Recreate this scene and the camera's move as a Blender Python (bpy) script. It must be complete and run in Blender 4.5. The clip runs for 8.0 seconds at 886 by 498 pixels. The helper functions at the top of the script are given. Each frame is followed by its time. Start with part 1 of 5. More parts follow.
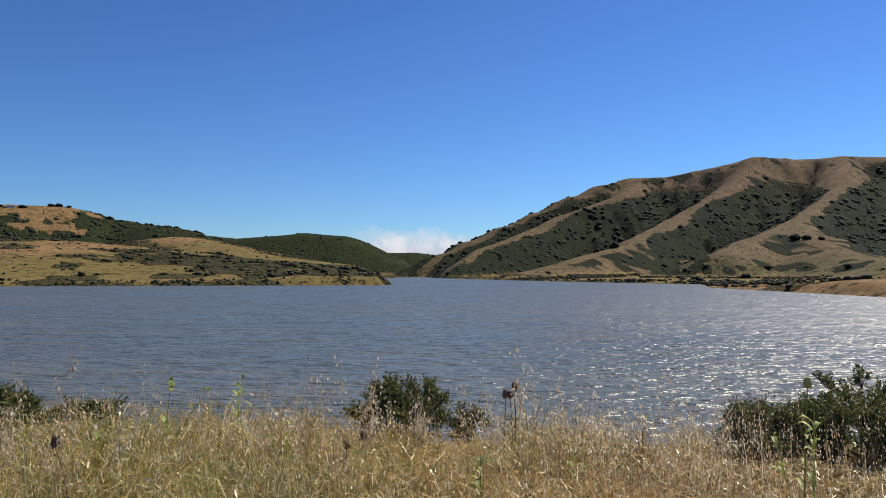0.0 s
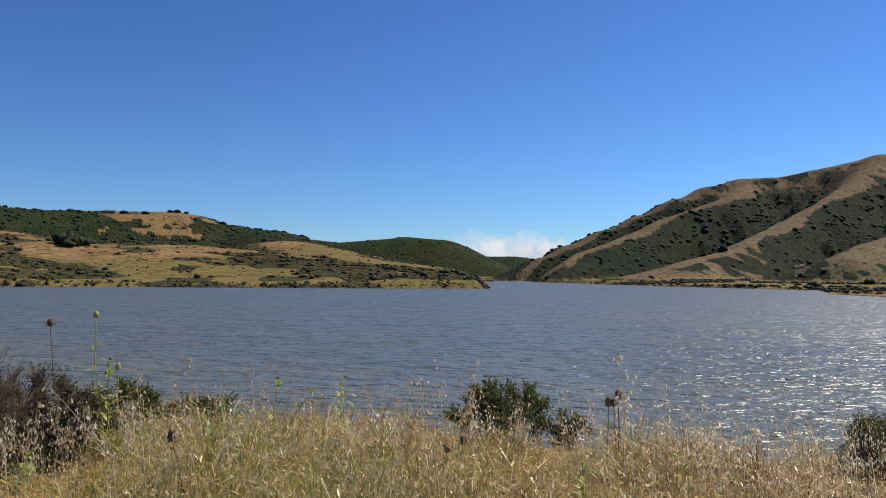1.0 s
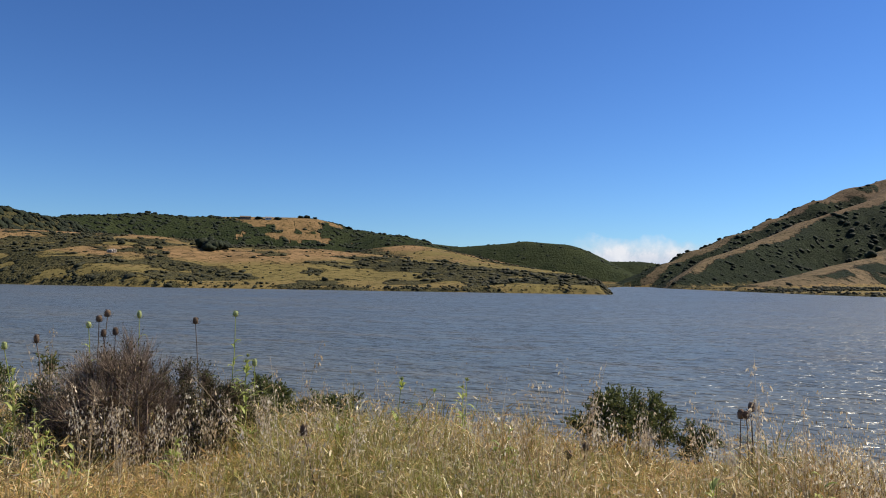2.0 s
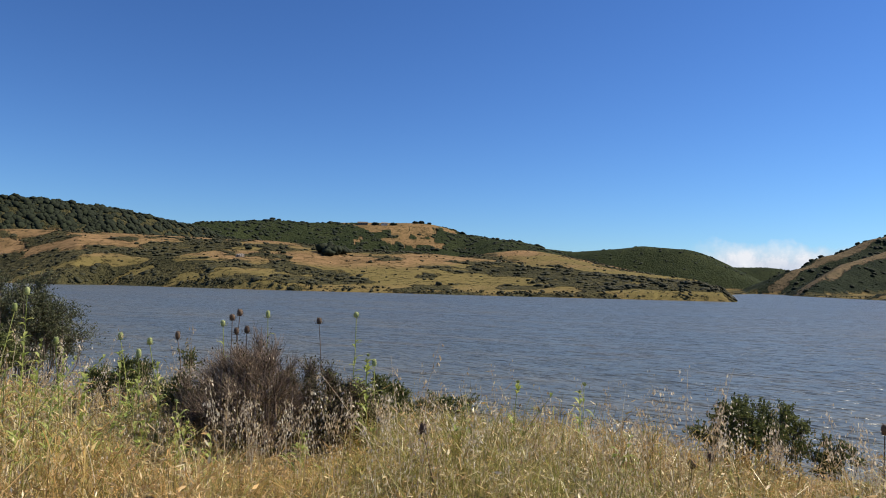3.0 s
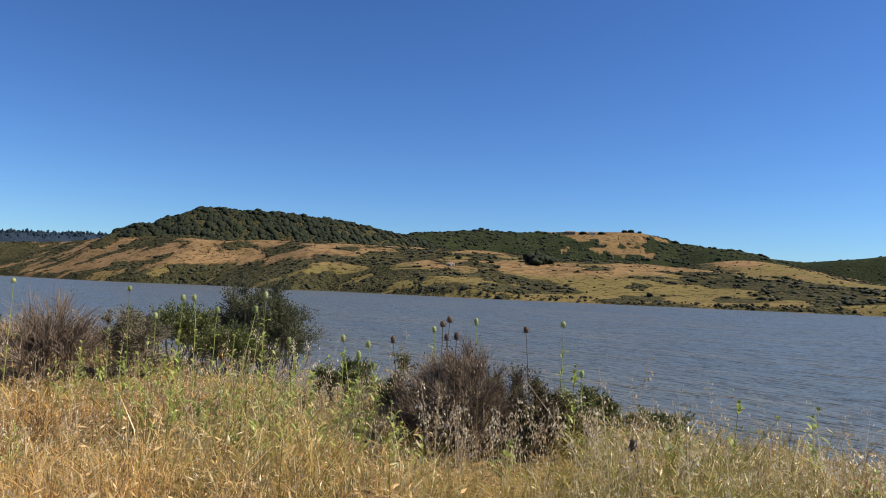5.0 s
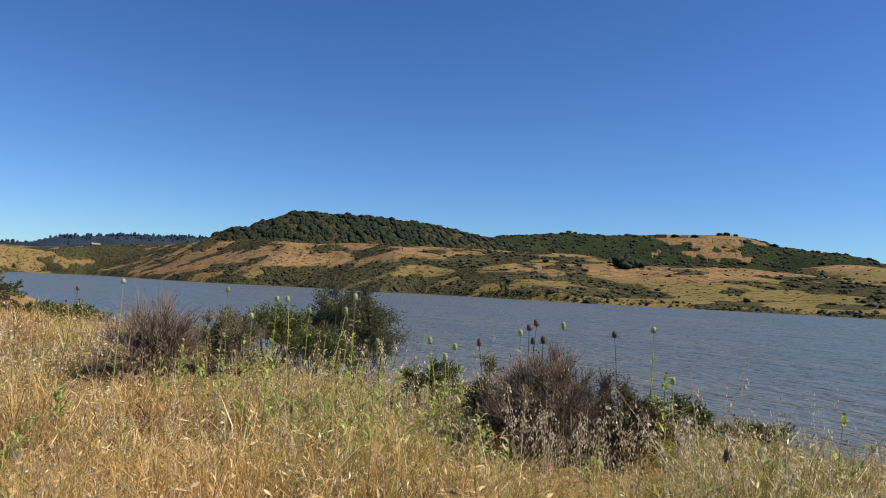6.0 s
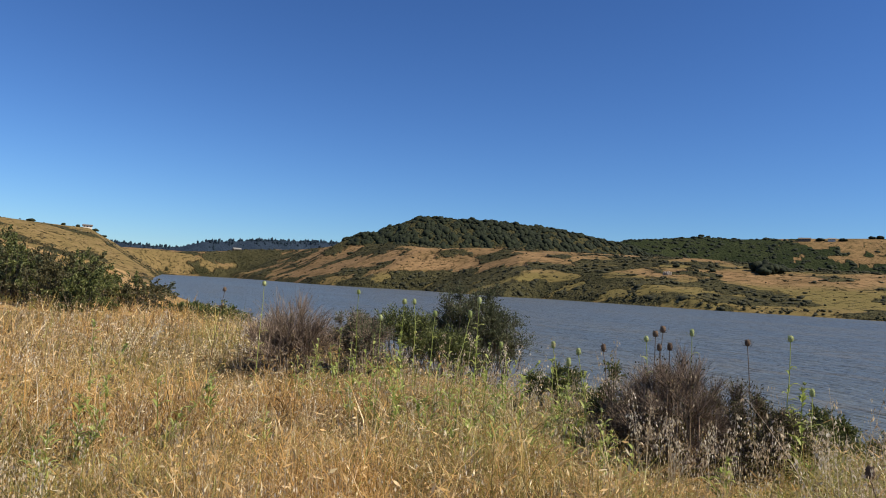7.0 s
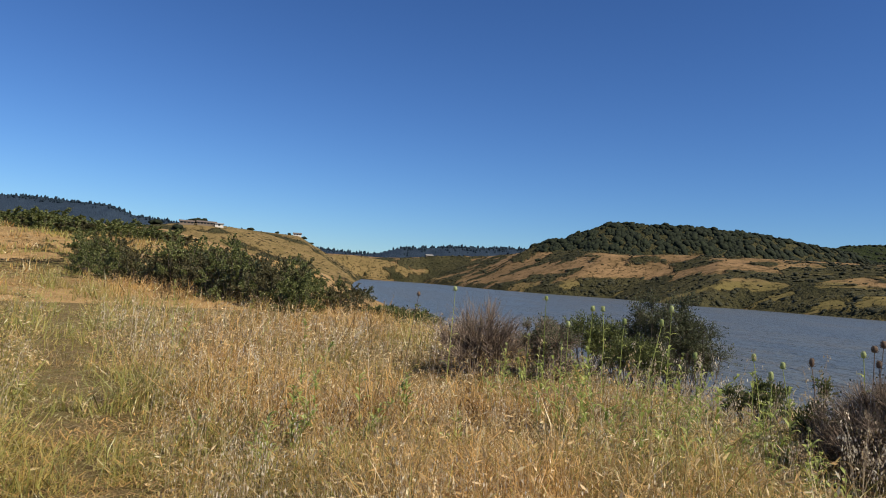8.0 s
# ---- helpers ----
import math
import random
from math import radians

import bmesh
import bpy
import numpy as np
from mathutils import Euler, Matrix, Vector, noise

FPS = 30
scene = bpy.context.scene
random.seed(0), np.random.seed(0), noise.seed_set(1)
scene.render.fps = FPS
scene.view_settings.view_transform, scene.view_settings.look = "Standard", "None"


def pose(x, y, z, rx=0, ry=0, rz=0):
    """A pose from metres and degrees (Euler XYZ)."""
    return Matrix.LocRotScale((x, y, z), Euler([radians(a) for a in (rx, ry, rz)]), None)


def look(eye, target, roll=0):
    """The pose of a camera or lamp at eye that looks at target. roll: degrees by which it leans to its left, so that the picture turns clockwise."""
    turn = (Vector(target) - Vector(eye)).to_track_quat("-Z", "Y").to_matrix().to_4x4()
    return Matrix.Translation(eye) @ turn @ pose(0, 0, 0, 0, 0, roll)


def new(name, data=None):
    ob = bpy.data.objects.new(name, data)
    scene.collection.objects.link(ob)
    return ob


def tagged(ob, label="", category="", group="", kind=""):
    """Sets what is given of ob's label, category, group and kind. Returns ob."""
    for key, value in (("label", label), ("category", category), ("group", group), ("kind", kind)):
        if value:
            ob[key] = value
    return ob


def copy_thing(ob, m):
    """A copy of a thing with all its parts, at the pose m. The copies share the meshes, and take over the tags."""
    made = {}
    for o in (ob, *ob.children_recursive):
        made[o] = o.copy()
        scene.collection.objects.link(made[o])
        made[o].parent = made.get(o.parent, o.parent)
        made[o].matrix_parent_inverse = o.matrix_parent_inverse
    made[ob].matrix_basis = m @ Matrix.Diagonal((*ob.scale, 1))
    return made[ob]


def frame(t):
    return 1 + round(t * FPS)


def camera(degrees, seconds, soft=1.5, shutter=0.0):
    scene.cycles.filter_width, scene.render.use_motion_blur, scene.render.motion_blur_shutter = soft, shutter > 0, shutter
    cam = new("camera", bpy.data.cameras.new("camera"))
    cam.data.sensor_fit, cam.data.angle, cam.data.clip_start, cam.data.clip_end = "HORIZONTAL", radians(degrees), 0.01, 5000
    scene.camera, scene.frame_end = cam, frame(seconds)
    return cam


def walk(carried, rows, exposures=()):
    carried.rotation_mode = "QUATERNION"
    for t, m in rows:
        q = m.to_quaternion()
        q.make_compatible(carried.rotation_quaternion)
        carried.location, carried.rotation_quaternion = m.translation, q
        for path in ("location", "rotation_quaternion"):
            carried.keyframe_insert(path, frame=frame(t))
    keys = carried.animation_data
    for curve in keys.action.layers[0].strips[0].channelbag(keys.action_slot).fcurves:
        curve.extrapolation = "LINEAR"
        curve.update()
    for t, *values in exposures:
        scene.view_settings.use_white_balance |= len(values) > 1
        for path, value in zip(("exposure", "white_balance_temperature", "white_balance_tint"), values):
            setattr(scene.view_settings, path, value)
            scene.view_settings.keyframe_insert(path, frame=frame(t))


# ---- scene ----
cam = camera(62.5, 8.0, soft=1.0)

# seconds, x, y, z, tilt, lean, turn: a slow pan to the left from one standing place
PATH = [
    (0.0, -0.000, 0.000, 5.000, 92.00, 0.00, 0.00),
    (0.5, 0.007, 0.020, 5.006, 92.15, -0.09, 3.66),
    (1.0, -0.010, 0.044, 5.000, 92.27, -0.30, 7.74),
    (1.5, -0.008, 0.036, 5.001, 92.41, -0.56, 12.58),
    (3.0, -0.028, -0.025, 4.976, 92.76, -1.26, 26.00),
    (3.5, -0.018, 0.007, 4.976, 92.89, -1.40, 30.63),
    (4.0, -0.018, -0.021, 4.976, 92.95, -1.67, 34.33),
    (4.5, -0.045, 0.003, 4.973, 93.02, -1.89, 38.48),
    (6.0, -0.030, -0.010, 4.971, 93.01, -2.53, 48.90),
    (6.5, 0.014, -0.044, 4.968, 93.01, -2.75, 53.22),
    (7.0, 0.076, -0.082, 4.966, 92.90, -3.03, 58.60),
    (7.5, 0.113, -0.115, 4.967, 92.80, -3.40, 65.17),
    (8.0, 0.174, -0.123, 4.959, 92.55, -3.76, 73.28),
]
walk(cam, [(t, pose(x, y, z, rx, ry, rz)) for t, x, y, z, rx, ry, rz in PATH],
     exposures=[(0.0, 0.37), (1.5, 0.44), (3.5, 0.54), (4.5, 0.58), (6.0, 0.56), (7.0, 0.44), (8.0, 0.32)])

# ---- light ----
SUN_BEARING, SUN_HEIGHT = -49.0, 46.0      # degrees left of straight ahead (+y), degrees above the horizon
world = bpy.data.worlds.new("world")
scene.world = world
world.use_nodes = True
wn = world.node_tree.nodes
wl = world.node_tree.links
sky = wn.new("ShaderNodeTexSky")
sky.sky_type, sky.sun_disc = "NISHITA", False
sky.sun_elevation, sky.sun_rotation = radians(SUN_HEIGHT), radians(-SUN_BEARING)
sky.air_density, sky.dust_density, sky.ozone_density, sky.altitude = 1.0, 0.0, 2.5, 60.0
deep = wn.new("ShaderNodeGamma")
deep.inputs["Gamma"].default_value = 1.22
clear = wn.new("ShaderNodeMix")
clear.data_type, clear.blend_type = "RGBA", "MULTIPLY"
clear.inputs[0].default_value, clear.inputs[7].default_value = 1.0, (0.378, 0.55, 0.80, 1)
wl.new(sky.outputs[0], deep.inputs["Color"])
wl.new(deep.outputs[0], clear.inputs[6])
wl.new(clear.outputs[2], wn["Background"].inputs[0])
wn["Background"].inputs[1].default_value = 0.069
sun = new("sun", bpy.data.lights.new("sun", "SUN"))
sun.data.energy, sun.data.angle, sun.data.color = 5.0, radians(0.53), (1.0, 0.90, 0.74)
_b, _e = radians(SUN_BEARING), radians(SUN_HEIGHT)
sun.matrix_world = look((-math.sin(_b) * math.cos(_e) * 50, math.cos(_b) * math.cos(_e) * 50, math.sin(_e) * 50), (0, 0, 0))

# ---- materials ----
def material(name, rough=0.8):
    m = bpy.data.materials.new(name)
    m.use_nodes = True
    b = m.node_tree.nodes["Principled BSDF"]
    b.inputs["Roughness"].default_value = rough
    b.inputs["Specular IOR Level"].default_value = 0.25
    return m, m.node_tree.nodes, m.node_tree.links, b


def noise_node(nodes, links, scale, detail=4.0, rough=0.6, coords=None):
    n = nodes.new("ShaderNodeTexNoise")
    n.inputs["Scale"].default_value, n.inputs["Detail"].default_value, n.inputs["Roughness"].default_value = scale, detail, rough
    if coords is not None:
        links.new(coords, n.inputs["Vector"])
    return n.outputs["Fac"]


def ramp_node(nodes, links, value, stops):
    r = nodes.new("ShaderNodeValToRGB")
    while len(r.color_ramp.elements) < len(stops):
        r.color_ramp.elements.new(0.5)
    for e, (p, c) in zip(r.color_ramp.elements, stops):
        e.position, e.color = p, (*c, 1)
    links.new(value, r.inputs[0])
    return r.outputs[0]


def mix_node(nodes, links, fac, a, b):
    m = nodes.new("ShaderNodeMix")
    m.data_type = "RGBA"
    for sock, v in ((m.inputs[0], fac), (m.inputs[6], a), (m.inputs[7], b)):
        if isinstance(v, (int, float)):
            sock.default_value = v
        elif isinstance(v, tuple):
            sock.default_value = (*v, 1)
        else:
            links.new(v, sock)
    return m.outputs[2]


def math_node(nodes, links, op, a, b=0.0, c=0.0, clamp=False):
    m = nodes.new("ShaderNodeMath")
    m.operation, m.use_clamp = op, clamp
    for sock, v in zip(m.inputs, (a, b, c)):
        if isinstance(v, (int, float)):
            sock.default_value = v
        else:
            links.new(v, sock)
    return m.outputs[0]


def attr_node(nodes, name):
    a = nodes.new("ShaderNodeAttribute")
    a.attribute_name = name
    return a.outputs["Fac"]


def bump_node(nodes, links, bsdf, height, strength, distance):
    b = nodes.new("ShaderNodeBump")
    b.inputs["Strength"].default_value, b.inputs["Distance"].default_value = strength, distance
    links.new(height, b.inputs["Height"])
    links.new(b.outputs[0], bsdf.inputs["Normal"])
    return b


def hill_material(name, dry, dry2, lush, scrub, scrub2):
    """Dry grass, greener grass and low scrub, shared out by the plan's cover and lush values and broken up by noise."""
    m, n, l, b = material(name, 0.95)
    b.inputs["Specular IOR Level"].default_value = 0.05
    pos = n.new("ShaderNodeNewGeometry").outputs["Position"]
    grain = noise_node(n, l, 0.35, 6, 0.7, pos)
    wide = noise_node(n, l, 0.02, 5, 0.6, pos)
    grass = mix_node(n, l, math_node(n, l, "MULTIPLY_ADD", wide, 2.4, -0.7, True), dry, dry2)
    g2 = mix_node(n, l, math_node(n, l, "MULTIPLY_ADD", grain, 2.2, -0.6, True), grass, tuple(c * 0.62 for c in dry))
    rill = noise_node(n, l, 0.06, 6, 0.7, pos)
    g2 = mix_node(n, l, math_node(n, l, "MULTIPLY_ADD", rill, 4.5, -1.8, True), g2, tuple(c * 0.6 for c in dry2))
    lu = math_node(n, l, "ADD", attr_node(n, "lush"), math_node(n, l, "MULTIPLY_ADD", grain, 0.8, -0.4))
    g3 = mix_node(n, l, math_node(n, l, "MULTIPLY", lu, 0.9, 0, True), g2, lush)
    stand = math_node(n, l, "ADD", math_node(n, l, "MULTIPLY", grain, 1.6), math_node(n, l, "MULTIPLY", wide, 2.6))
    shrub = mix_node(n, l, math_node(n, l, "MULTIPLY_ADD", stand, 1.0, -1.6, True), scrub, scrub2)
    mid = noise_node(n, l, 0.09, 6, 0.65, pos)
    cov = math_node(n, l, "ADD", attr_node(n, "cover"), math_node(n, l, "MULTIPLY_ADD", mid, 1.3, -0.65))
    speck = noise_node(n, l, 0.22, 6, 0.8, pos)
    cov = math_node(n, l, "MAXIMUM", cov, math_node(n, l, "MULTIPLY_ADD", speck, 5.0, -2.45))
    sharp = math_node(n, l, "MULTIPLY_ADD", cov, 4.0, -1.5, True)
    l.new(mix_node(n, l, sharp, g3, shrub), b.inputs["Base Color"])
    crowns = noise_node(n, l, 0.16, 4, 0.7, pos)
    relief = math_node(n, l, "ADD", math_node(n, l, "MULTIPLY", grain, 0.7), math_node(n, l, "MULTIPLY", math_node(n, l, "MULTIPLY", crowns, sharp), 9.0))
    bump_node(n, l, b, relief, 1.0, 1.0)
    return m


hill_dry = hill_material("hill_grass", (0.37, 0.23, 0.115), (0.26, 0.17, 0.078), (0.150, 0.124, 0.044), (0.040, 0.040, 0.018), (0.092, 0.082, 0.038))
hill_gold = hill_material("golden_slope_grass", (0.52, 0.335, 0.15), (0.41, 0.27, 0.12), (0.26, 0.22, 0.08), (0.075, 0.078, 0.03), (0.14, 0.125, 0.05))
hill_far = hill_material("mountain_grass", (0.23, 0.155, 0.095), (0.165, 0.118, 0.070), (0.110, 0.108, 0.048), (0.013, 0.020, 0.012), (0.031, 0.041, 0.021))
forest_floor = hill_material("wooded_slope", (0.34, 0.21, 0.10), (0.25, 0.17, 0.075), (0.10, 0.10, 0.035), (0.022, 0.032, 0.013), (0.046, 0.056, 0.022))
# blue of the distant air is mixed into these conifer base colours as painted haze
hazed_wood = hill_material("hazed_conifer_slope", (0.03, 0.05, 0.07), (0.03, 0.05, 0.07), (0.03, 0.05, 0.07), (0.026, 0.042, 0.066), (0.038, 0.058, 0.086))


def bank_material():
    """Straw litter, short dead stems and bare earth under the near grass."""
    m, n, l, b = material("straw_litter", 0.95)
    b.inputs["Specular IOR Level"].default_value = 0.05
    pos = n.new("ShaderNodeNewGeometry").outputs["Position"]
    fine, mid, wide = noise_node(n, l, 38.0, 5, 0.75, pos), noise_node(n, l, 5.0, 4, 0.65, pos), noise_node(n, l, 0.5, 3, 0.6, pos)
    col = ramp_node(n, l, fine, [(0.3, (0.05, 0.034, 0.017)), (0.48, (0.16, 0.11, 0.052)), (0.7, (0.42, 0.30, 0.15))])
    col = mix_node(n, l, math_node(n, l, "MULTIPLY_ADD", mid, 3.0, -1.2, True), col, (0.12, 0.105, 0.04))
    col = mix_node(n, l, math_node(n, l, "MULTIPLY_ADD", wide, 3.0, -1.5, True), col, (0.16, 0.11, 0.055))
    l.new(col, b.inputs["Base Color"])
    bump_node(n, l, b, fine, 1.0, 0.03)
    return m


straw_litter = bank_material()


def leaf_material(name, dark, light, rough=0.6, glow=0.25, dry=None, mottle=0.0):
    """Leaves: colour differs from leaf to leaf; some light comes through."""
    m, n, l, b = material(name, rough)
    geo = n.new("ShaderNodeNewGeometry")
    obj = n.new("ShaderNodeObjectInfo")
    v = math_node(n, l, "FRACT", math_node(n, l, "ADD", geo.outputs["Random Per Island"], obj.outputs["Random"]))
    col = mix_node(n, l, v, dark, light)
    if dry:
        w = noise_node(n, l, 1.3, 3, 0.6, geo.outputs["Position"])
        col = mix_node(n, l, math_node(n, l, "MULTIPLY_ADD", w, 5.0, -2.7, True), col, dry)
    if mottle:
        tuft = noise_node(n, l, mottle, 5, 0.75, geo.outputs["Position"])
        col = mix_node(n, l, math_node(n, l, "MULTIPLY_ADD", tuft, 3.4, -1.2, True), tuple(c * 0.7 for c in dark), col)
        bump_node(n, l, b, tuft, 0.6, 0.5 / mottle)
    l.new(col, b.inputs["Base Color"])
    t = n.new("ShaderNodeBsdfTranslucent")
    l.new(col, t.inputs["Color"])
    mx = n.new("ShaderNodeMixShader")
    mx.inputs[0].default_value = glow
    l.new(b.outputs[0], mx.inputs[1])
    l.new(t.outputs[0], mx.inputs[2])
    l.new(mx.outputs[0], n["Material Output"].inputs[0])
    return m


scrub_leaf = leaf_material("scrub_foliage", (0.032, 0.034, 0.015), (0.086, 0.080, 0.037), 0.8, 0.15, mottle=0.9)
oak_leaf = leaf_material("oak_foliage", (0.012, 0.018, 0.007), (0.028, 0.037, 0.014), 0.85, 0.08, mottle=0.35)
plain_wall = material("house_wall", 0.8)[0]
plain_wall.node_tree.nodes["Principled BSDF"].inputs["Base Color"].default_value = (0.66, 0.62, 0.55, 1)
tan_wall = material("barn_wall", 0.8)[0]
tan_wall.node_tree.nodes["Principled BSDF"].inputs["Base Color"].default_value = (0.19, 0.145, 0.105, 1)
roof_brown = material("roof_shingle", 0.8)[0]
roof_brown.node_tree.nodes["Principled BSDF"].inputs["Base Color"].default_value = (0.14, 0.11, 0.09, 1)
roof_pale = material("roof_metal", 0.5)[0]
roof_pale.node_tree.nodes["Principled BSDF"].inputs["Base Color"].default_value = (0.55, 0.55, 0.54, 1)
roof_grey = material("roof_felt", 0.8)[0]
roof_grey.node_tree.nodes["Principled BSDF"].inputs["Base Color"].default_value = (0.22, 0.21, 0.20, 1)
window_dark = material("window_glass", 0.1)[0]
window_dark.node_tree.nodes["Principled BSDF"].inputs["Base Color"].default_value = (0.03, 0.035, 0.04, 1)


def water_material():
    m, n, l, b = material("lake_water", 0.4)
    b.inputs["IOR"].default_value = 1.33
    b.inputs["Specular IOR Level"].default_value = 0.5
    pos = n.new("ShaderNodeNewGeometry").outputs["Position"]

    def stretched(turn, sx):
        mp = n.new("ShaderNodeMapping")
        l.new(pos, mp.inputs[0])
        mp.inputs["Rotation"].default_value, mp.inputs["Scale"].default_value = (0, 0, radians(turn)), (sx, 1.0, 1.0)
        return mp.outputs[0]

    gust = noise_node(n, l, 0.035, 4, 0.6, stretched(-20, 0.25))
    silt = noise_node(n, l, 0.25, 4, 0.6, stretched(-6, 0.3))
    col = mix_node(n, l, math_node(n, l, "MULTIPLY_ADD", gust, 2.4, -0.7, True), (0.066, 0.082, 0.086), (0.104, 0.114, 0.106))
    col = mix_node(n, l, math_node(n, l, "MULTIPLY_ADD", silt, 4.0, -2.0, True), col, (0.112, 0.104, 0.074))
    l.new(col, b.inputs["Base Color"])
    l.new(math_node(n, l, "MULTIPLY_ADD", gust, 0.25, 0.215), b.inputs["Roughness"])
    # rolling waves give the relief
    h = None
    for turn, sx, scale, amount in ((-4, 0.35, 0.22, 0.6), (-10, 0.5, 0.7, 0.28), (2, 0.5, 1.7, 0.32), (12, 0.6, 3.6, 0.14)):
        w = math_node(n, l, "MULTIPLY", noise_node(n, l, scale, 2, 0.5, stretched(turn, sx)), amount)
        h = w if h is None else math_node(n, l, "ADD", h, w)
    bp = bump_node(n, l, b, h, 1.0, 1.0)
    # short wind waves too fine for the relief: every facet leans its own way
    lean = None
    for turn, sx, scale, along, across in ((-6, 0.45, 1.5, 0.5, 0.82), (12, 0.6, 5.0, 0.6, 0.75)):
        t = n.new("ShaderNodeTexNoise")
        t.inputs["Scale"].default_value, t.inputs["Detail"].default_value = scale, 3.0
        l.new(stretched(turn, sx), t.inputs["Vector"])
        v = n.new("ShaderNodeVectorMath")
        v.operation = "MULTIPLY_ADD"
        l.new(t.outputs["Color"], v.inputs[0])
        v.inputs[1].default_value, v.inputs[2].default_value = (along * 2, across * 2, 0), (-along, -across, 0.5)
        if lean is None:
            lean = v.outputs[0]
        else:
            both = n.new("ShaderNodeVectorMath")
            l.new(lean, both.inputs[0])
            l.new(v.outputs[0], both.inputs[1])
            lean = both.outputs[0]
    nm = n.new("ShaderNodeVectorMath")
    nm.operation = "NORMALIZE"
    l.new(lean, nm.inputs[0])
    l.new(nm.outputs[0], bp.inputs["Normal"])
    return m


lake_water = water_material()


def stone_material():
    m, n, l, b = material("pale_rock", 0.9)
    pos = n.new("ShaderNodeNewGeometry").outputs["Position"]
    v = noise_node(n, l, 0.8, 6, 0.7, pos)
    l.new(ramp_node(n, l, v, [(0.3, (0.12, 0.10, 0.08)), (0.5, (0.36, 0.31, 0.25)), (0.75, (0.52, 0.48, 0.42))]), b.inputs["Base Color"])
    bump_node(n, l, b, v, 1.0, 0.5)
    return m


pale_rock = stone_material()

# ---- the land: ridges and shore, as bearing left of +y in degrees, distance and height in metres ----
FRONT = [(81.5, 1700, 52.5), (78, 1650, 49.6), (74.5, 1500, 50.8), (70.5, 1300, 56.1), (68.3, 1100, 58.8), (66.4, 950, 54.5), (61.4, 860, 50.4), (58.4, 800, 43.4), (55, 760, 46.2), (51.3, 740, 45.1), (45.2, 720, 43.4), (40.6, 680, 40.6), (36.6, 650, 33.4), (30, 620, 31.5), (25.6, 600, 27), (20.5, 560, 21.1), (16.6, 530, 18.4), (14, 500, 15), (11.5, 460, 9.8), (8.1, 420, 7.6), (5.5, 380, 3.9)]
STRIP = [(21, 950, 48.1), (19.8, 880, 47.4), (18.2, 800, 38), (15.7, 700, 25.4), (13.2, 600, 17.7), (10.7, 500, 10.3)]
DOME = [(66.2, 990, 50), (65.4, 990, 65), (64.6, 990, 71), (63.2, 1000, 71), (62.2, 1000, 85), (60.4, 1000, 97), (57.7, 1000, 97), (54.5, 1000, 96), (51.1, 1000, 91), (48.5, 1020, 85), (45, 1040, 75), (43.5, 1060, 67)]
WEST = [(48, 1250, 79.3), (46, 1300, 93.6), (43.2, 1350, 106.5), (39.3, 1400, 117.6), (36.7, 1400, 115.2), (31.8, 1400, 119.1), (28, 1400, 120.6), (26.2, 1380, 104), (24.4, 1360, 98), (22.5, 1320, 89), (21, 1280, 83), (19, 1200, 65), (16.6, 1050, 42)]
DARK = [(24, 2000, 109.8), (18.8, 1900, 104.6), (15.8, 1850, 92.2), (12.8, 1800, 97.8), (10.7, 1800, 105.6), (8.1, 1750, 96.7), (6.4, 1700, 67.3), (5, 1650, 42.4), (3.8, 1600, 19)]
GAP = [(8, 2700, 75.7), (4.6, 2600, 82.2), (2.2, 2600, 82.2), (0.2, 2500, 63.9), (-3, 2400, 67.8)]
BIG = [(1.8, 1300, 12.9), (-0.3, 1400, 45.3), (-2.5, 1480, 73.5), (-5.1, 1560, 107.2), (-7.8, 1640, 144.2), (-10.4, 1720, 186.4), (-12.5, 1800, 220.6), (-14.6, 1850, 241.3), (-17.1, 1900, 247.7), (-19.5, 1900, 261.2), (-21.5, 1900, 271.7), (-23.4, 1900, 284.6), (-25.2, 1950, 282.2), (-27, 1950, 280.4), (-28.8, 1900, 274.4), (-31.4, 1950, 273.2), (-38, 2000, 264.8), (-50, 2100, 225.7), (-65, 2200, 158.8)]
SPUR_A = [(-23.4, 1880, 279.3), (-21.5, 1600, 185.6), (-17.9, 1300, 102.1), (-16.2, 1150, 74.3), (-13.8, 950, 40.2), (-11.6, 850, 28.3), (-9.5, 750, 17), (-6.4, 680, 6.7)]
SPUR_C = [(-15, 1840, 237.1), (-13.8, 1650, 180.5), (-9.5, 1480, 125.1), (-7.3, 1350, 89.2), (-5.1, 1200, 61.6), (-2, 1080, 36.9), (-0.3, 980, 17.1)]
SPUR_B = [(-28.8, 1880, 268.9), (-28.7, 1550, 169.8), (-27, 1250, 105.4), (-25.5, 1000, 67.4), (-23.3, 850, 44.9), (-21, 720, 24.9)]
SPUR_D = [(-25.5, 1000, 67.4), (-26.9, 850, 40.9), (-29.7, 700, 19.7), (-33, 600, 14.4)]
SPIT = [(-21.4, 300, 0.7), (-25.5, 270, 0.9), (-29, 250, 1.2), (-31.2, 240, 2.1), (-36, 230, 4.5), (-45, 220, 7)]
GOLD = [(125, 105, 10.0), (112, 115, 9.5), (105, 130, 9.6), (102, 140, 10.1), (100.4, 148, 10.7), (97.5, 160, 11.8), (92.8, 185, 10.2), (90, 200, 8.8), (87, 215, 7.0), (83, 230, 5.6)]
LEFT = [(106, 750, 35.1), (97, 720, 36.4), (93.3, 700, 38.6), (91.6, 700, 42.9), (88.5, 760, 43.5), (85, 880, 47.3), (81.5, 1150, 43.1), (79.8, 1400, 39.2)]
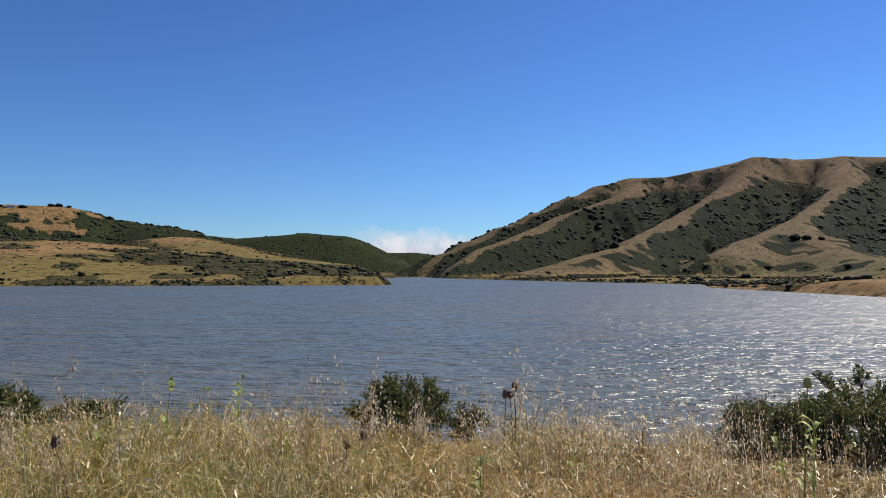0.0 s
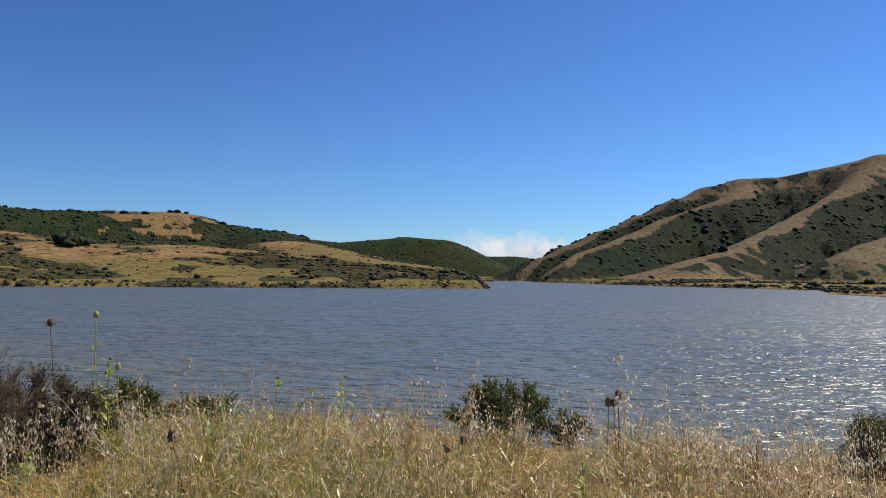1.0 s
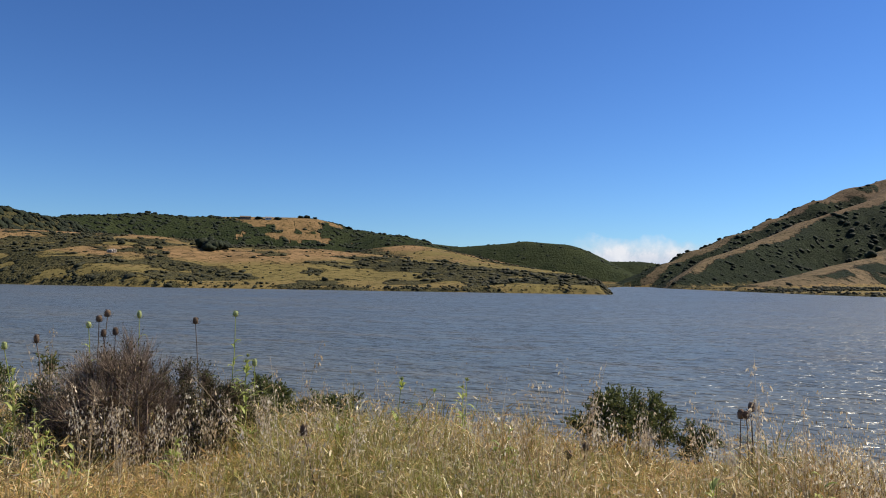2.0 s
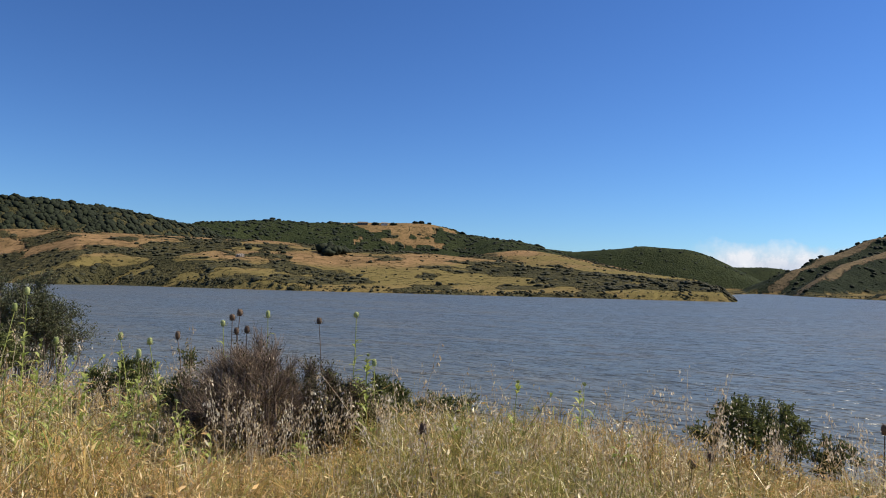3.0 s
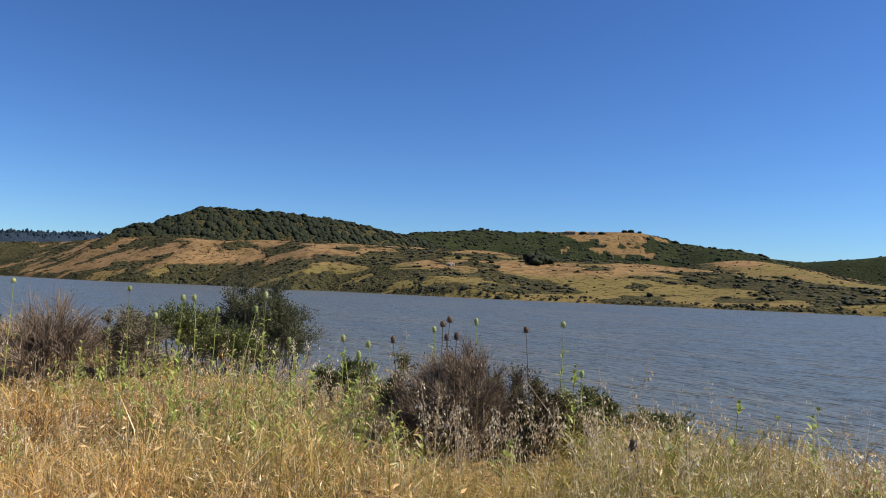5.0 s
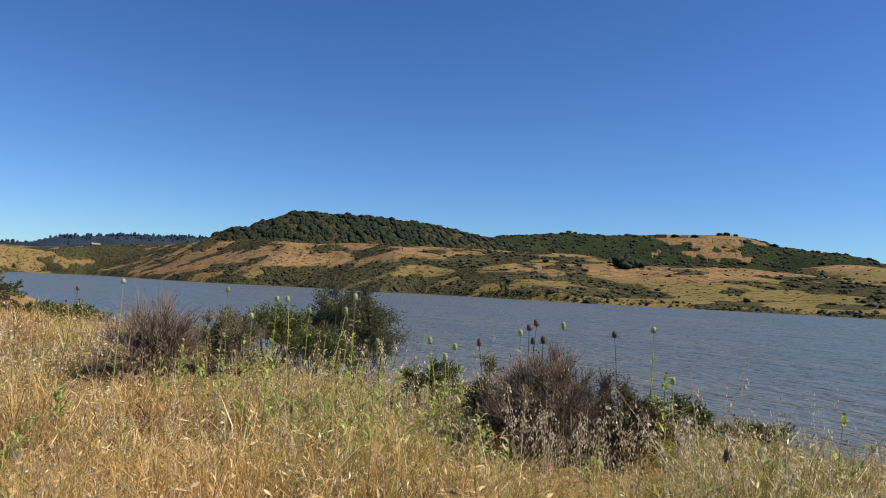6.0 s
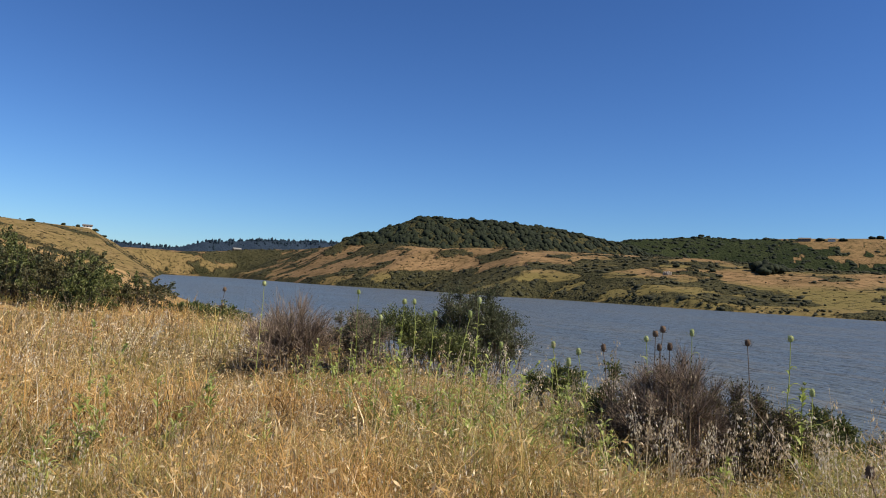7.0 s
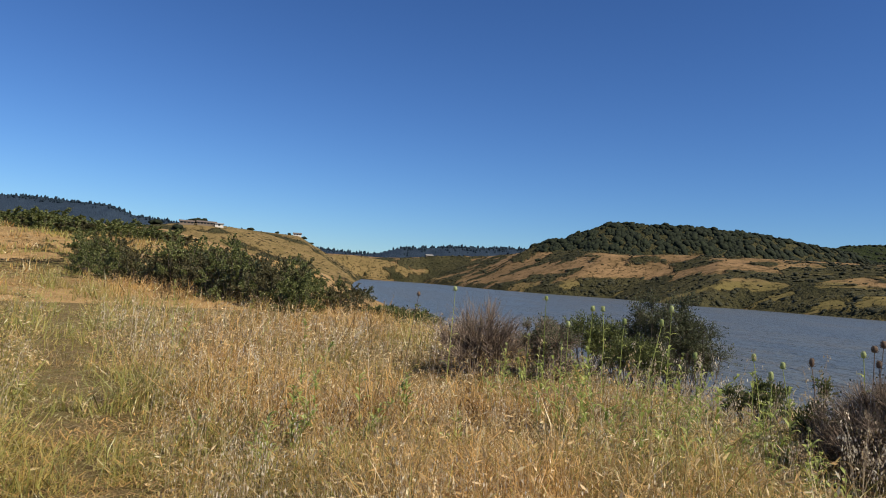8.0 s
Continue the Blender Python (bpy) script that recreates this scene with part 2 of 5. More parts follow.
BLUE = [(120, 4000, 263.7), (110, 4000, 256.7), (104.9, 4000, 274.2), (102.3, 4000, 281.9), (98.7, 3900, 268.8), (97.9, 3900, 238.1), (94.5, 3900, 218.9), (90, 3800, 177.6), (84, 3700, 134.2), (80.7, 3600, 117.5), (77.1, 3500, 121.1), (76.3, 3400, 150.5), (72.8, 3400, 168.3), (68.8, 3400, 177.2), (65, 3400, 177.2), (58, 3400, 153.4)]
SHORE = [(-31, 190), (-26, 226), (-21.5, 275), (-20.2, 292), (-19.6, 390), (-17.8, 403), (-9.5, 512), (-2.9, 735), (0.5, 1000), (1.2, 1300), (3.2, 1310), (4.6, 900), (4.3, 420), (4.16, 345), (16.5, 341), (21, 345), (31, 365), (38, 382), (44, 425),
         (51, 495), (54, 470), (60.5, 640), (65, 650), (69, 740), (72, 950), (75, 1250), (79.7, 1250), (80.2, 600), (80.6, 300), (80, 100), (72, 50), (60, 28), (45, 20.5), (20, 16), (0, 15), (-20, 16), (-40, 20), (-60, 30), (-75, 60), (-70, 120), (-45, 150)]


def plan(bearing, distance):
    a = np.radians(bearing)
    return -np.sin(a) * distance, np.cos(a) * distance


_table = np.random.RandomState(7).rand(256, 256)


def vnoise(x, y):
    """Smooth noise between 0 and 1 on a unit lattice."""
    i, j = np.floor(x).astype(int), np.floor(y).astype(int)
    u, v = x - i, y - j
    u, v = u * u * (3 - 2 * u), v * v * (3 - 2 * v)
    a, b = _table[i & 255, j & 255], _table[(i + 1) & 255, j & 255]
    c, d = _table[i & 255, (j + 1) & 255], _table[(i + 1) & 255, (j + 1) & 255]
    return (a * (1 - u) + b * u) * (1 - v) + (c * (1 - u) + d * u) * v


def fbm(x, y, size, octaves=4, shift=0.0):
    total, weight, amp = 0.0, 0.0, 1.0
    for o in range(octaves):
        k = 2.0 ** o / size
        total = total + amp * vnoise(x * k + shift + 17.3 * o, y * k + shift * 1.7 + 5.1 * o)
        weight += amp
        amp *= 0.5
    return total / weight


def step01(x, a, b):
    t = np.clip((x - a) / (b - a), 0, 1)
    return t * t * (3 - 2 * t)


def ridge(x, y, points, slope, crest):
    """Height of a ridge over the plan, falling from its line at a slope, and the distance from the line."""
    best, near = np.full(x.shape, -1e3), np.full(x.shape, 1e9)
    pts = [(*plan(b, d), h) for b, d, h in points]
    for (ax, ay, az), (bx, by, bz) in zip(pts, pts[1:]):
        dx, dy = bx - ax, by - ay
        t = np.clip(((x - ax) * dx + (y - ay) * dy) / (dx * dx + dy * dy), 0, 1)
        d = np.hypot(x - ax - t * dx, y - ay - t * dy)
        best = np.maximum(best, az + (bz - az) * t - slope * (np.sqrt(d * d + crest * crest) - crest))
        near = np.minimum(near, d)
    return best, near


_shore = np.array([plan(b, d) for b, d in SHORE])


def shore_distance(x, y):
    """Metres from the water's edge: over land above 0, over water below."""
    near, inside = np.full(x.shape, 1e9), np.zeros(x.shape, bool)
    for (ax, ay), (bx, by) in zip(_shore, np.roll(_shore, -1, axis=0)):
        dx, dy = bx - ax, by - ay
        t = np.clip(((x - ax) * dx + (y - ay) * dy) / (dx * dx + dy * dy), 0, 1)
        near = np.minimum(near, np.hypot(x - ax - t * dx, y - ay - t * dy))
        cross = (ay > y) != (by > y)
        inside ^= cross & (x < ax + (y - ay) / (by - ay if by != ay else 1e-9) * dx)
    return np.where(inside, -near, near)


#          ridge, side slope, roundness of the crest, which hill it belongs to
RIDGES = [(FRONT, 0.16, 60, 1), (STRIP, 0.22, 30, 1), (DOME, 0.85, 25, 2), (WEST, 0.42, 60, 3), (DARK, 0.55, 60, 4), (GAP, 0.3, 60, 4),
          (BIG, 0.72, 60, 5), (SPUR_A, 0.52, 22, 5), (SPUR_C, 0.52, 18, 5), (SPUR_B, 0.52, 20, 5), (SPUR_D, 0.34, 18, 5), (SPIT, 0.13, 40, 8),
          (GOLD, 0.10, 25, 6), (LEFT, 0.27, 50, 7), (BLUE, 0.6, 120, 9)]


def land(x, y):
    """Height of the ground, the hill that each place belongs to, how much scrub covers it and how green its grass is."""
    d = shore_distance(x, y)
    far = np.hypot(x, y)
    wob = (fbm(x, y, 9.0, 3) - 0.5) * 0.35
    home = (y < 30 + 0.02 * np.abs(x)) & (far < 1000) & (np.degrees(np.arctan2(-x, y)) > 60) | (y < 40) & (far < 120)
    bank = np.where(home, 3.4 * step01(d, -1.0, 9.2), np.where(np.degrees(np.arctan2(-x, y)) < -19, 0.35, 1.0) * step01(d, -0.5, 3.0) + np.where(np.degrees(np.arctan2(-x, y)) < -15, 0.014, 0.035) * np.clip(d, 0, 120))
    bed = np.maximum(-4.0, 0.18 * d)
    base = np.where(d > -1.0, bank, bed) + np.where(d > 1, wob, 0)
    kind, spur, strip = np.zeros(x.shape, int), np.full(x.shape, 1e9), None
    top = base.copy()
    rough = fbm(x, y, 130.0, 5, 3.0) - 0.66
    warp = 60 * fbm(x, y, 120.0, 3, 15.0)
    rib = np.abs(fbm(np.degrees(np.arctan2(-x, y)) * 26 + warp, far * 0.35 + warp, 90.0, 4, 6.0) - 0.5)
    gully = np.abs(fbm(x, y, 190.0, 4, 9.0) - 0.5)
    for points, slope, crest, group in RIDGES:
        h, near = ridge(x, y, points, slope, crest)
        amp = {1: 9.0, 2: 10.0, 3: 18.0, 4: 22.0, 5: 30.0, 6: 1.6, 7: 9.0, 8: 0.5, 9: 60.0}[group]
        h = h + amp * rough * step01(near, 15, 160) + (amp * 1.6 * (gully - 0.28) * step01(near, 30, 200) if group in (3, 4, 5, 7) else 0)
        if group == 5:
            h = h + 105.0 * (rib - 0.17) * step01(near, 6, 75) * step01(h, 10, 60)
        if group != 6:
            h = np.minimum(h, base + np.maximum(d, 0) * (0.9 if group == 2 else 0.4 if group < 5 else 0.6))
        else:
            h = np.minimum(h, base + np.minimum(np.clip(far - 26, 0, None) * 0.045 + np.clip(far - 48, 0, None) * 0.09, np.clip(d - 4, -1, None) * 0.25))
        soft = 1.2 if group in (6, 8) else 3.0
        kind = np.where(h > top, group, kind)
        m = np.maximum(top, h)
        top = m + soft * 0.6 * np.exp(-np.abs(top - h) / soft) * (d > 5) * (far > 60)
        if points is STRIP:
            strip = near
        if group == 5:
            spur = np.minimum(spur, near)
    # scrub and green grass
    a, b, c = fbm(x, y, 60.0, 4, 1.0), fbm(x, y, 22.0, 4, 2.0), fbm(x, y, 260.0, 3, 4.0)
    bearing = np.degrees(np.arctan2(-x, y))
    cover = np.zeros(x.shape)
    patch = step01(0.55 * a + 0.45 * b, 0.50, 0.60)
    f1 = 0.4 * a + 0.45 * b + 0.15 * c + 0.03 * step01(bearing, 26, 50) + 0.045 * step01(bearing, 56, 64) * step01(bearing, 80, 78) + 0.10 * step01(bearing, 13, 8)
    cover = np.where(kind == 1, step01(f1 + 0.035 * step01(bearing, 54, 46) * step01(bearing, 20, 26) + 0.015 * step01(bearing, 26, 20), 0.475, 0.575) * 0.85 * (0.1 + 0.9 * step01(strip + 40 * (a - 0.5), 28, 70)), cover)
    cover = np.where(kind == 2, np.maximum(step01(top + 14 * (a - 0.5), 47, 56) * (bearing < 66.4), step01(f1, 0.475, 0.575) * 0.85), cover)
    cover = np.where(kind == 3, step01(a * 0.6 + c * 0.4 + 0.12 - 0.34 * step01(np.abs(bearing + 11 * (b - 0.5) + 8 * (a - 0.5) - 29.0), 5.2, 1.8) * step01(top + 40 * (b - 0.5), 52, 74) - 0.2 * step01(np.abs(bearing - 21.0), 0.7, 0.3), 0.42, 0.52), cover)
    cover = np.where(kind == 4, 0.95, cover)
    gap = spur * (0.55 + 0.9 * a)
    foot = np.maximum(step01(np.abs(bearing + 12.5), 4.5, 2.5) * step01(np.abs(far - 840), 170, 90), step01(np.abs(bearing + 25.2), 4.2, 2.2) * step01(np.abs(far - 850), 200, 110))
    bare = 13 + 60 * foot * (0.5 + a) + 26 * step01(top, 140, 230)
    dark = step01(gap + 60 * (0.16 - rib), bare, bare * 1.9) * np.maximum(step01(top, 255, 150), step01(bearing, -25.5, -28.5) * 0.9)
    spots = step01(0.4 * a + 0.6 * b + 0.10 * step01(top, 120, 30), 0.54, 0.66) * step01(spur, 4, 18)
    cover = np.where(kind == 5, np.maximum(dark, 0.8 * spots), cover)
    cover = np.where(kind == 6, 0.35 * step01(f1 + 0.14 * step01(bearing + 8 * (b - 0.5), 92, 98) * step01(top, 7, 9.5), 0.57, 0.64), cover)
    cover = np.where(kind == 7, step01(f1 + 0.05 * step01(top, 34, 20), 0.57, 0.67) * 0.8, cover)
    cover = np.where(kind == 8, patch * 0.6, cover)
    cover = np.where(kind == 9, 1.0, cover)
    meadow = (kind == 0) & (far > 150)
    cover = np.where(meadow, step01(0.5 * a + 0.5 * b, 0.47, 0.58) * 0.85, cover)
    cover = np.where((kind == 5) & (bearing < -18) & (top < 24), cover * (0.25 + 0.75 * step01(b, 0.52, 0.6)), cover)
    cover = np.where((far > 150) & (kind != 8), np.maximum(cover, 0.8 * step01(b, 0.35, 0.55) * step01(d + 10 * (a - 0.5), 11, 3)), cover)
    lush = np.where(kind == 1, step01(0.5 * a + 0.5 * c + 0.18 * step01(top, 26, 5) + 0.12 * step01(bearing, 54, 44), 0.50, 0.68), 0.0)
    lush = np.where(meadow, 0.8 - 0.45 * step01(bearing, 36, 50), lush)
    lush = np.where((kind == 5), 0.25 * step01(top, 200, 40), lush)
    lush = np.where((kind == 5) & (bearing < -17), np.maximum(lush, 0.7 * step01(top, 26, 12)), lush)
    lush = np.where((kind == 7), 0.6, lush)
    return top, kind, cover, lush, d


def mesh_np(name, verts, faces, smooth=True):
    """A mesh from arrays of places and of equal-sided faces."""
    me = bpy.data.meshes.new(name)
    k = faces.shape[1]
    me.vertices.add(len(verts))
    me.vertices.foreach_set("co", np.ascontiguousarray(verts, np.float32).ravel())
    me.loops.add(faces.size)
    me.loops.foreach_set("vertex_index", np.ascontiguousarray(faces, np.int32).ravel())
    me.polygons.add(len(faces))
    me.polygons.foreach_set("loop_start", np.arange(0, faces.size, k, dtype=np.int32))
    me.polygons.foreach_set("use_smooth", np.full(len(faces), smooth))
    me.update(calc_edges=True)
    return me


def values(me, name, data):
    me.attributes.new(name, "FLOAT", "POINT").data.foreach_set("value", np.ascontiguousarray(data, np.float32))


def build_land():
    bearings = np.concatenate([np.arange(-180, -40, 4.0), np.arange(-40, -34, 0.5), np.arange(-34, 108, 0.17), np.arange(108, 114, 0.5), np.arange(114, 180, 4.0)])
    radii = np.concatenate([np.geomspace(0.002, 0.5, 4), np.geomspace(0.6, 60, 70), np.geomspace(62, 230, 50), np.geomspace(233, 1150, 130), np.geomspace(1162, 2300, 65), np.geomspace(2340, 4700, 30)])
    bb, rr = np.meshgrid(bearings, radii)
    x, y = plan(bb, rr)
    z, kind, cover, lush, _ = land(x, y)
    nr, nb = x.shape
    idx = np.arange(nr * nb).reshape(nr, nb)
    nxt = np.roll(idx, -1, axis=1)
    quads = np.stack([idx[:-1], idx[1:], nxt[1:], nxt[:-1]], -1).reshape(-1, 4)
    V = np.stack([x, y, z], -1).reshape(-1, 3)
    k = np.where((kind == 0) & (rr < 26), 10, np.where((kind == 0) & (rr < 75) & (bb > 60), 6, kind)).reshape(-1)
    fk = k[quads[:, 0]]
    low = V[quads][:, :, 2].max(1) < -0.5
    quads, fk = quads[~low], fk[~low]
    looks = {10: ("ground", straw_litter, "straw-littered earth of the grassy lake bank"),
             0: ("ground", hill_dry, "low green and tan meadow ground around the lake"),
             1: ("hillside", hill_dry, "low golden grass hills with scattered dark scrub behind the lake shore"),
             2: ("hillside", hill_dry, "rounded hill under dense dark green woodland"),
             3: ("hillside", forest_floor, "long brown ridge with dark wooded patches"),
             4: ("hillside", forest_floor, "dark green scrub-covered ridge closing the valley"),
             5: ("mountain", hill_far, "large brown grassy mountain with spurs and dark green gullies"),
             6: ("hillside", hill_gold, "near golden grass slope with green shrubs"),
             7: ("hillside", hill_dry, "olive and tan grazed hill with houses on its top"),
             8: ("ground_spit", hill_dry, "low tan grassy headland at the lake"),
             9: ("mountain", hazed_wood, "distant dark conifer mountain, tinted blue for haze")}
    for g, (name, mat, label) in looks.items():
        F = quads[fk == g]
        if not len(F):
            continue
        used, inv = np.unique(F, return_inverse=True)
        me = mesh_np(name, V[used], inv.reshape(F.shape))
        values(me, "cover", cover.reshape(-1)[used])
        values(me, "lush", lush.reshape(-1)[used])
        me.materials.append(mat)
        tagged(new(name, me), label, "hill" if g in (1, 2, 3, 4, 6, 7) else "mountain" if g in (5, 9) else "ground", kind="structure")


build_land()


def build_water():
    a = np.radians(np.arange(0, 360, 3.0))
    V = np.concatenate([[[0, 0, 0]], np.stack([np.cos(a) * 2000 - 200, np.sin(a) * 2000 + 200, a * 0], -1)])
    i = np.arange(len(a))
    me = mesh_np("water", V, np.stack([i * 0, i + 1, (i + 1) % len(a) + 1], -1))
    me.materials.append(lake_water)
    tagged(new("water", me), "grey-blue rippled lake water with sun glitter", "water", kind="structure")


build_water()

# ---- scrub and woods on the far hills ----
def clump(rng, lobes, flat=0.75):
    """A rough crown of several knobbly lobes, unit radius, as arrays."""
    bm = bmesh.new()
    bmesh.ops.create_icosphere(bm, subdivisions=1, radius=1.0)
    base = np.array([v.co[:] for v in bm.verts])
    tri = np.array([[v.index for v in f.verts] for f in bm.faces])
    bm.free()
    Vs, Fs = [], []
    for k in range(lobes):
        s = rng.uniform(0.35, 0.62) if lobes > 1 else 0.95
        r = (1 - s) * np.sqrt(rng.rand())
        t = rng.rand() * 6.283
        v = base * s * (0.75 + 0.5 * rng.rand(len(base), 1))
        v = v @ np.array(Euler(rng.rand(3) * 6).to_matrix())
        v[:, 2] *= flat
        v += [r * math.cos(t), r * math.sin(t), flat * (0.35 + 0.5 * (1 - r) * rng.rand())]
        Fs.append(tri[v[tri][:, :, 2].max(1) > flat * 0.12] + len(base) * k)
        Vs.append(v)
    V, F = np.concatenate(Vs), np.concatenate(Fs)
    used, back = np.unique(F, return_inverse=True)
    return V[used], back.reshape(F.shape)


def scatter(name, label, category, mat, places, sizes, protos, rng, kind="stuff", follow=1.0):
    Vs, Fs, n = [], [], 0
    turn = rng.rand(len(places)) * 6.283
    px, py = places[:, 0], places[:, 1]
    gx = follow * np.clip((land(px + 3, py)[0] - land(px - 3, py)[0]) / 6, -1, 1)
    gy = follow * np.clip((land(px, py + 3)[0] - land(px, py - 3)[0]) / 6, -1, 1)
    pick = rng.randint(0, len(protos), len(places))
    for k, (pv, pf) in enumerate(protos):
        sel = np.where(pick == k)[0]
        if not len(sel):
            continue
        c, s = np.cos(turn[sel])[:, None], np.sin(turn[sel])[:, None]
        sz = sizes[sel][:, None]
        sh = (0.8 + 0.4 * rng.rand(len(sel)))[:, None]
        X = (pv[None, :, 0] * c - pv[None, :, 1] * s) * sz + places[sel, 0][:, None]
        Y = (pv[None, :, 0] * s + pv[None, :, 1] * c) * sz + places[sel, 1][:, None]
        Z = pv[None, :, 2] * sz * sh + places[sel, 2][:, None] + gx[sel][:, None] * (X - px[sel][:, None]) + gy[sel][:, None] * (Y - py[sel][:, None])
        V = np.stack([X, Y, Z], -1).reshape(-1, 3)
        F = (pf[None] + (np.arange(len(sel)) * len(pv))[:, None, None]).reshape(-1, 3) + n
        Vs.append(V)
        Fs.append(F)
        n += len(V)
    me = mesh_np(name, np.concatenate(Vs), np.concatenate(Fs), smooth=True)
    me.materials.append(mat)
    return tagged(new(name, me), label, category, kind=kind)


gully_leaf = leaf_material("gully_foliage", (0.014, 0.022, 0.011), (0.038, 0.048, 0.022), 0.85, 0.15, mottle=0.35)


def far_growth():
    rng = np.random.RandomState(21)
    bush_protos = [clump(rng, 2 + _ % 2, 0.5) for _ in range(8)]
    tree_protos = [clump(rng, 4, 0.6) for _ in range(10)]
    fir_protos = [clump(rng, 1, 2.0) for _ in range(6)]
    mat_protos = [clump(rng, 3, 0.32) for _ in range(8)]
    low_protos = [clump(rng, 1, 0.55) for _ in range(12)]
    small_protos = [clump(rng, 2, 0.65) for _ in range(6)]

    def choose(n, b0, b1, r0, r1, keep):
        b = rng.uniform(b0, b1, n)
        r = np.sqrt(rng.uniform(r0 * r0, r1 * r1, n))
        x, y = plan(b, r)
        z, kind, cover, lush, d = land(x, y)
        ok = keep(kind, cover, z, d, b, r) & (d > 0.5)
        return np.stack([x, y, z], -1)[ok], cover[ok], r[ok]

    p, c, r = choose(40000, 3, 82, 335, 1400, lambda k, c, z, d, b, r: ((k == 1) | (k == 2) & (c < 0.86)) & (rng.rand(len(k)) < 0.12 + 0.6 * c ** 1.3) & (rng.rand(len(k)) < 700 / r))
    scatter("hill_scrub", "dark green coyote-brush scrub dotted over the golden hills", "shrubs", scrub_leaf, p, (0.6 + 2.2 * rng.rand(len(p)) ** 2.2) * (0.75 + 0.6 * c), bush_protos, rng)
    p, c, r = choose(15000, 3, 82, 335, 1400, lambda k, c, z, d, b, r: ((k == 1) | (k == 2)) & (c > 0.55) & (c < 0.87) & (rng.rand(len(k)) < 560 / r))
    scatter("scrub_mat", "low spreading olive scrub on the golden hills", "shrubs", scrub_leaf, p - [0, 0, 0.4], 1.4 + 3.4 * rng.rand(len(p)) ** 1.5, mat_protos, rng)
    p, c, r = choose(8500, 42, 69, 800, 1150, lambda k, c, z, d, b, r: (k == 2) & (c > 0.87) & (b < 66.6) & (rng.rand(len(k)) < 0.8))
    scatter("woodland", "dense rounded dark green oak and bay woodland on the hill", "trees", oak_leaf, p - [0, 0, 1.6], 3.0 + 5.5 * rng.rand(len(p)) ** 1.6, tree_protos, rng)
    p, c, r = choose(12000, 12, 50, 650, 1500, lambda k, c, z, d, b, r: (k == 3) & (rng.rand(len(k)) < 0.5 * c))
    scatter("ridge_woodland", "dark wooded patches on the brown ridge", "trees", oak_leaf, p - [0, 0, 1.2], 2.2 + 5.5 * rng.rand(len(p)) ** 1.8, bush_protos, rng)
    p, c, r = choose(5500, -4, 25, 1000, 2700, lambda k, c, z, d, b, r: (k == 4))
    scatter("valley_woodland", "dark green woods on the valley ridge", "trees", gully_leaf, p - [0, 0, 1.2], 1.6 + 4.5 * rng.rand(len(p)) ** 2.5, bush_protos, rng)
    p, c, r = choose(24000, -34, 2, 480, 2000, lambda k, c, z, d, b, r: (k == 5) & (rng.rand(len(k)) < 0.006 + 0.55 * c ** 2) & (z < 235 - 500 * (c < 0.5) * (z > 120)))
    scatter("gully_scrub", "dark green scrub and trees in the mountain gullies", "shrubs", gully_leaf, p - [0, 0, 0.8], np.where(c > 0.5, 0.8 + 4.5 * rng.rand(len(p)) ** 4, 0.8 + 2.2 * rng.rand(len(p)) ** 2) * np.clip(r / 1200, 0.62, 1.3), low_protos, rng, follow=0.5)
    p, c, r = choose(9000, -34, 3, 190, 700, lambda k, c, z, d, b, r: (rng.rand(len(k)) < 0.6 * c) & ((k == 0) | (k == 8)))
    scatter("shore_scrub", "green willows and scrub along the far shore", "shrubs", scrub_leaf, p, rng.uniform(0.8, 3.0, len(p)), bush_protos, rng)
    b = rng.uniform(66, 106, 1500)
    j = rng.rand(1500)
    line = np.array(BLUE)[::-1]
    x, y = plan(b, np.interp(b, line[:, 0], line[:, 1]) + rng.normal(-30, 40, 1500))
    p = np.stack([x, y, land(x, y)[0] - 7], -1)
    scatter("ridge_conifers", "dark conifers along the crest of the distant mountain", "trees", hazed_wood, p, 3.0 + 3.5 * j ** 2, fir_protos, rng, follow=0.0)
    i, u = rng.randint(2, 26, 5200), rng.rand(5200)
    x, y = (_shore[i] * (1 - u[:, None]) + _shore[i + 1] * u[:, None] + rng.normal(0, 7, (5200, 2))).T
    z, kind, cover, lush, d = land(x, y)
    ok = (d > 0.6) & (d < 16) & (rng.rand(len(d)) < 0.75)
    p = np.stack([x, y, z], -1)[ok]
    scatter("waterside_scrub", "low green reeds and scrub at the water's edge", "shrubs", scrub_leaf, p, 0.4 + 1.5 * rng.rand(len(p)) ** 2, small_protos, rng)
    p, c, r = choose(9000, 78, 107, 300, 1400, lambda k, c, z, d, b, r: (k == 7) & (rng.rand(len(k)) < 0.02 + 0.8 * c))
    scatter("slope_scrub", "green shrubs on the grazed hill", "shrubs", scrub_leaf, p, rng.uniform(0.6, 1.7, len(p)), bush_protos, rng)


far_growth()


# ---- single trees, houses and rocks on the far hills ----
def empty_part(name, V, F, mat, parent):
    me = mesh_np(name, np.asarray(V, float), np.asarray(F, int), smooth=False)
    me.materials.append(mat)
    ob = new(name, me)
    ob.parent = parent
    return ob


def ground_z(x, y):
    return float(land(np.array([float(x)]), np.array([float(y)]))[0][0])


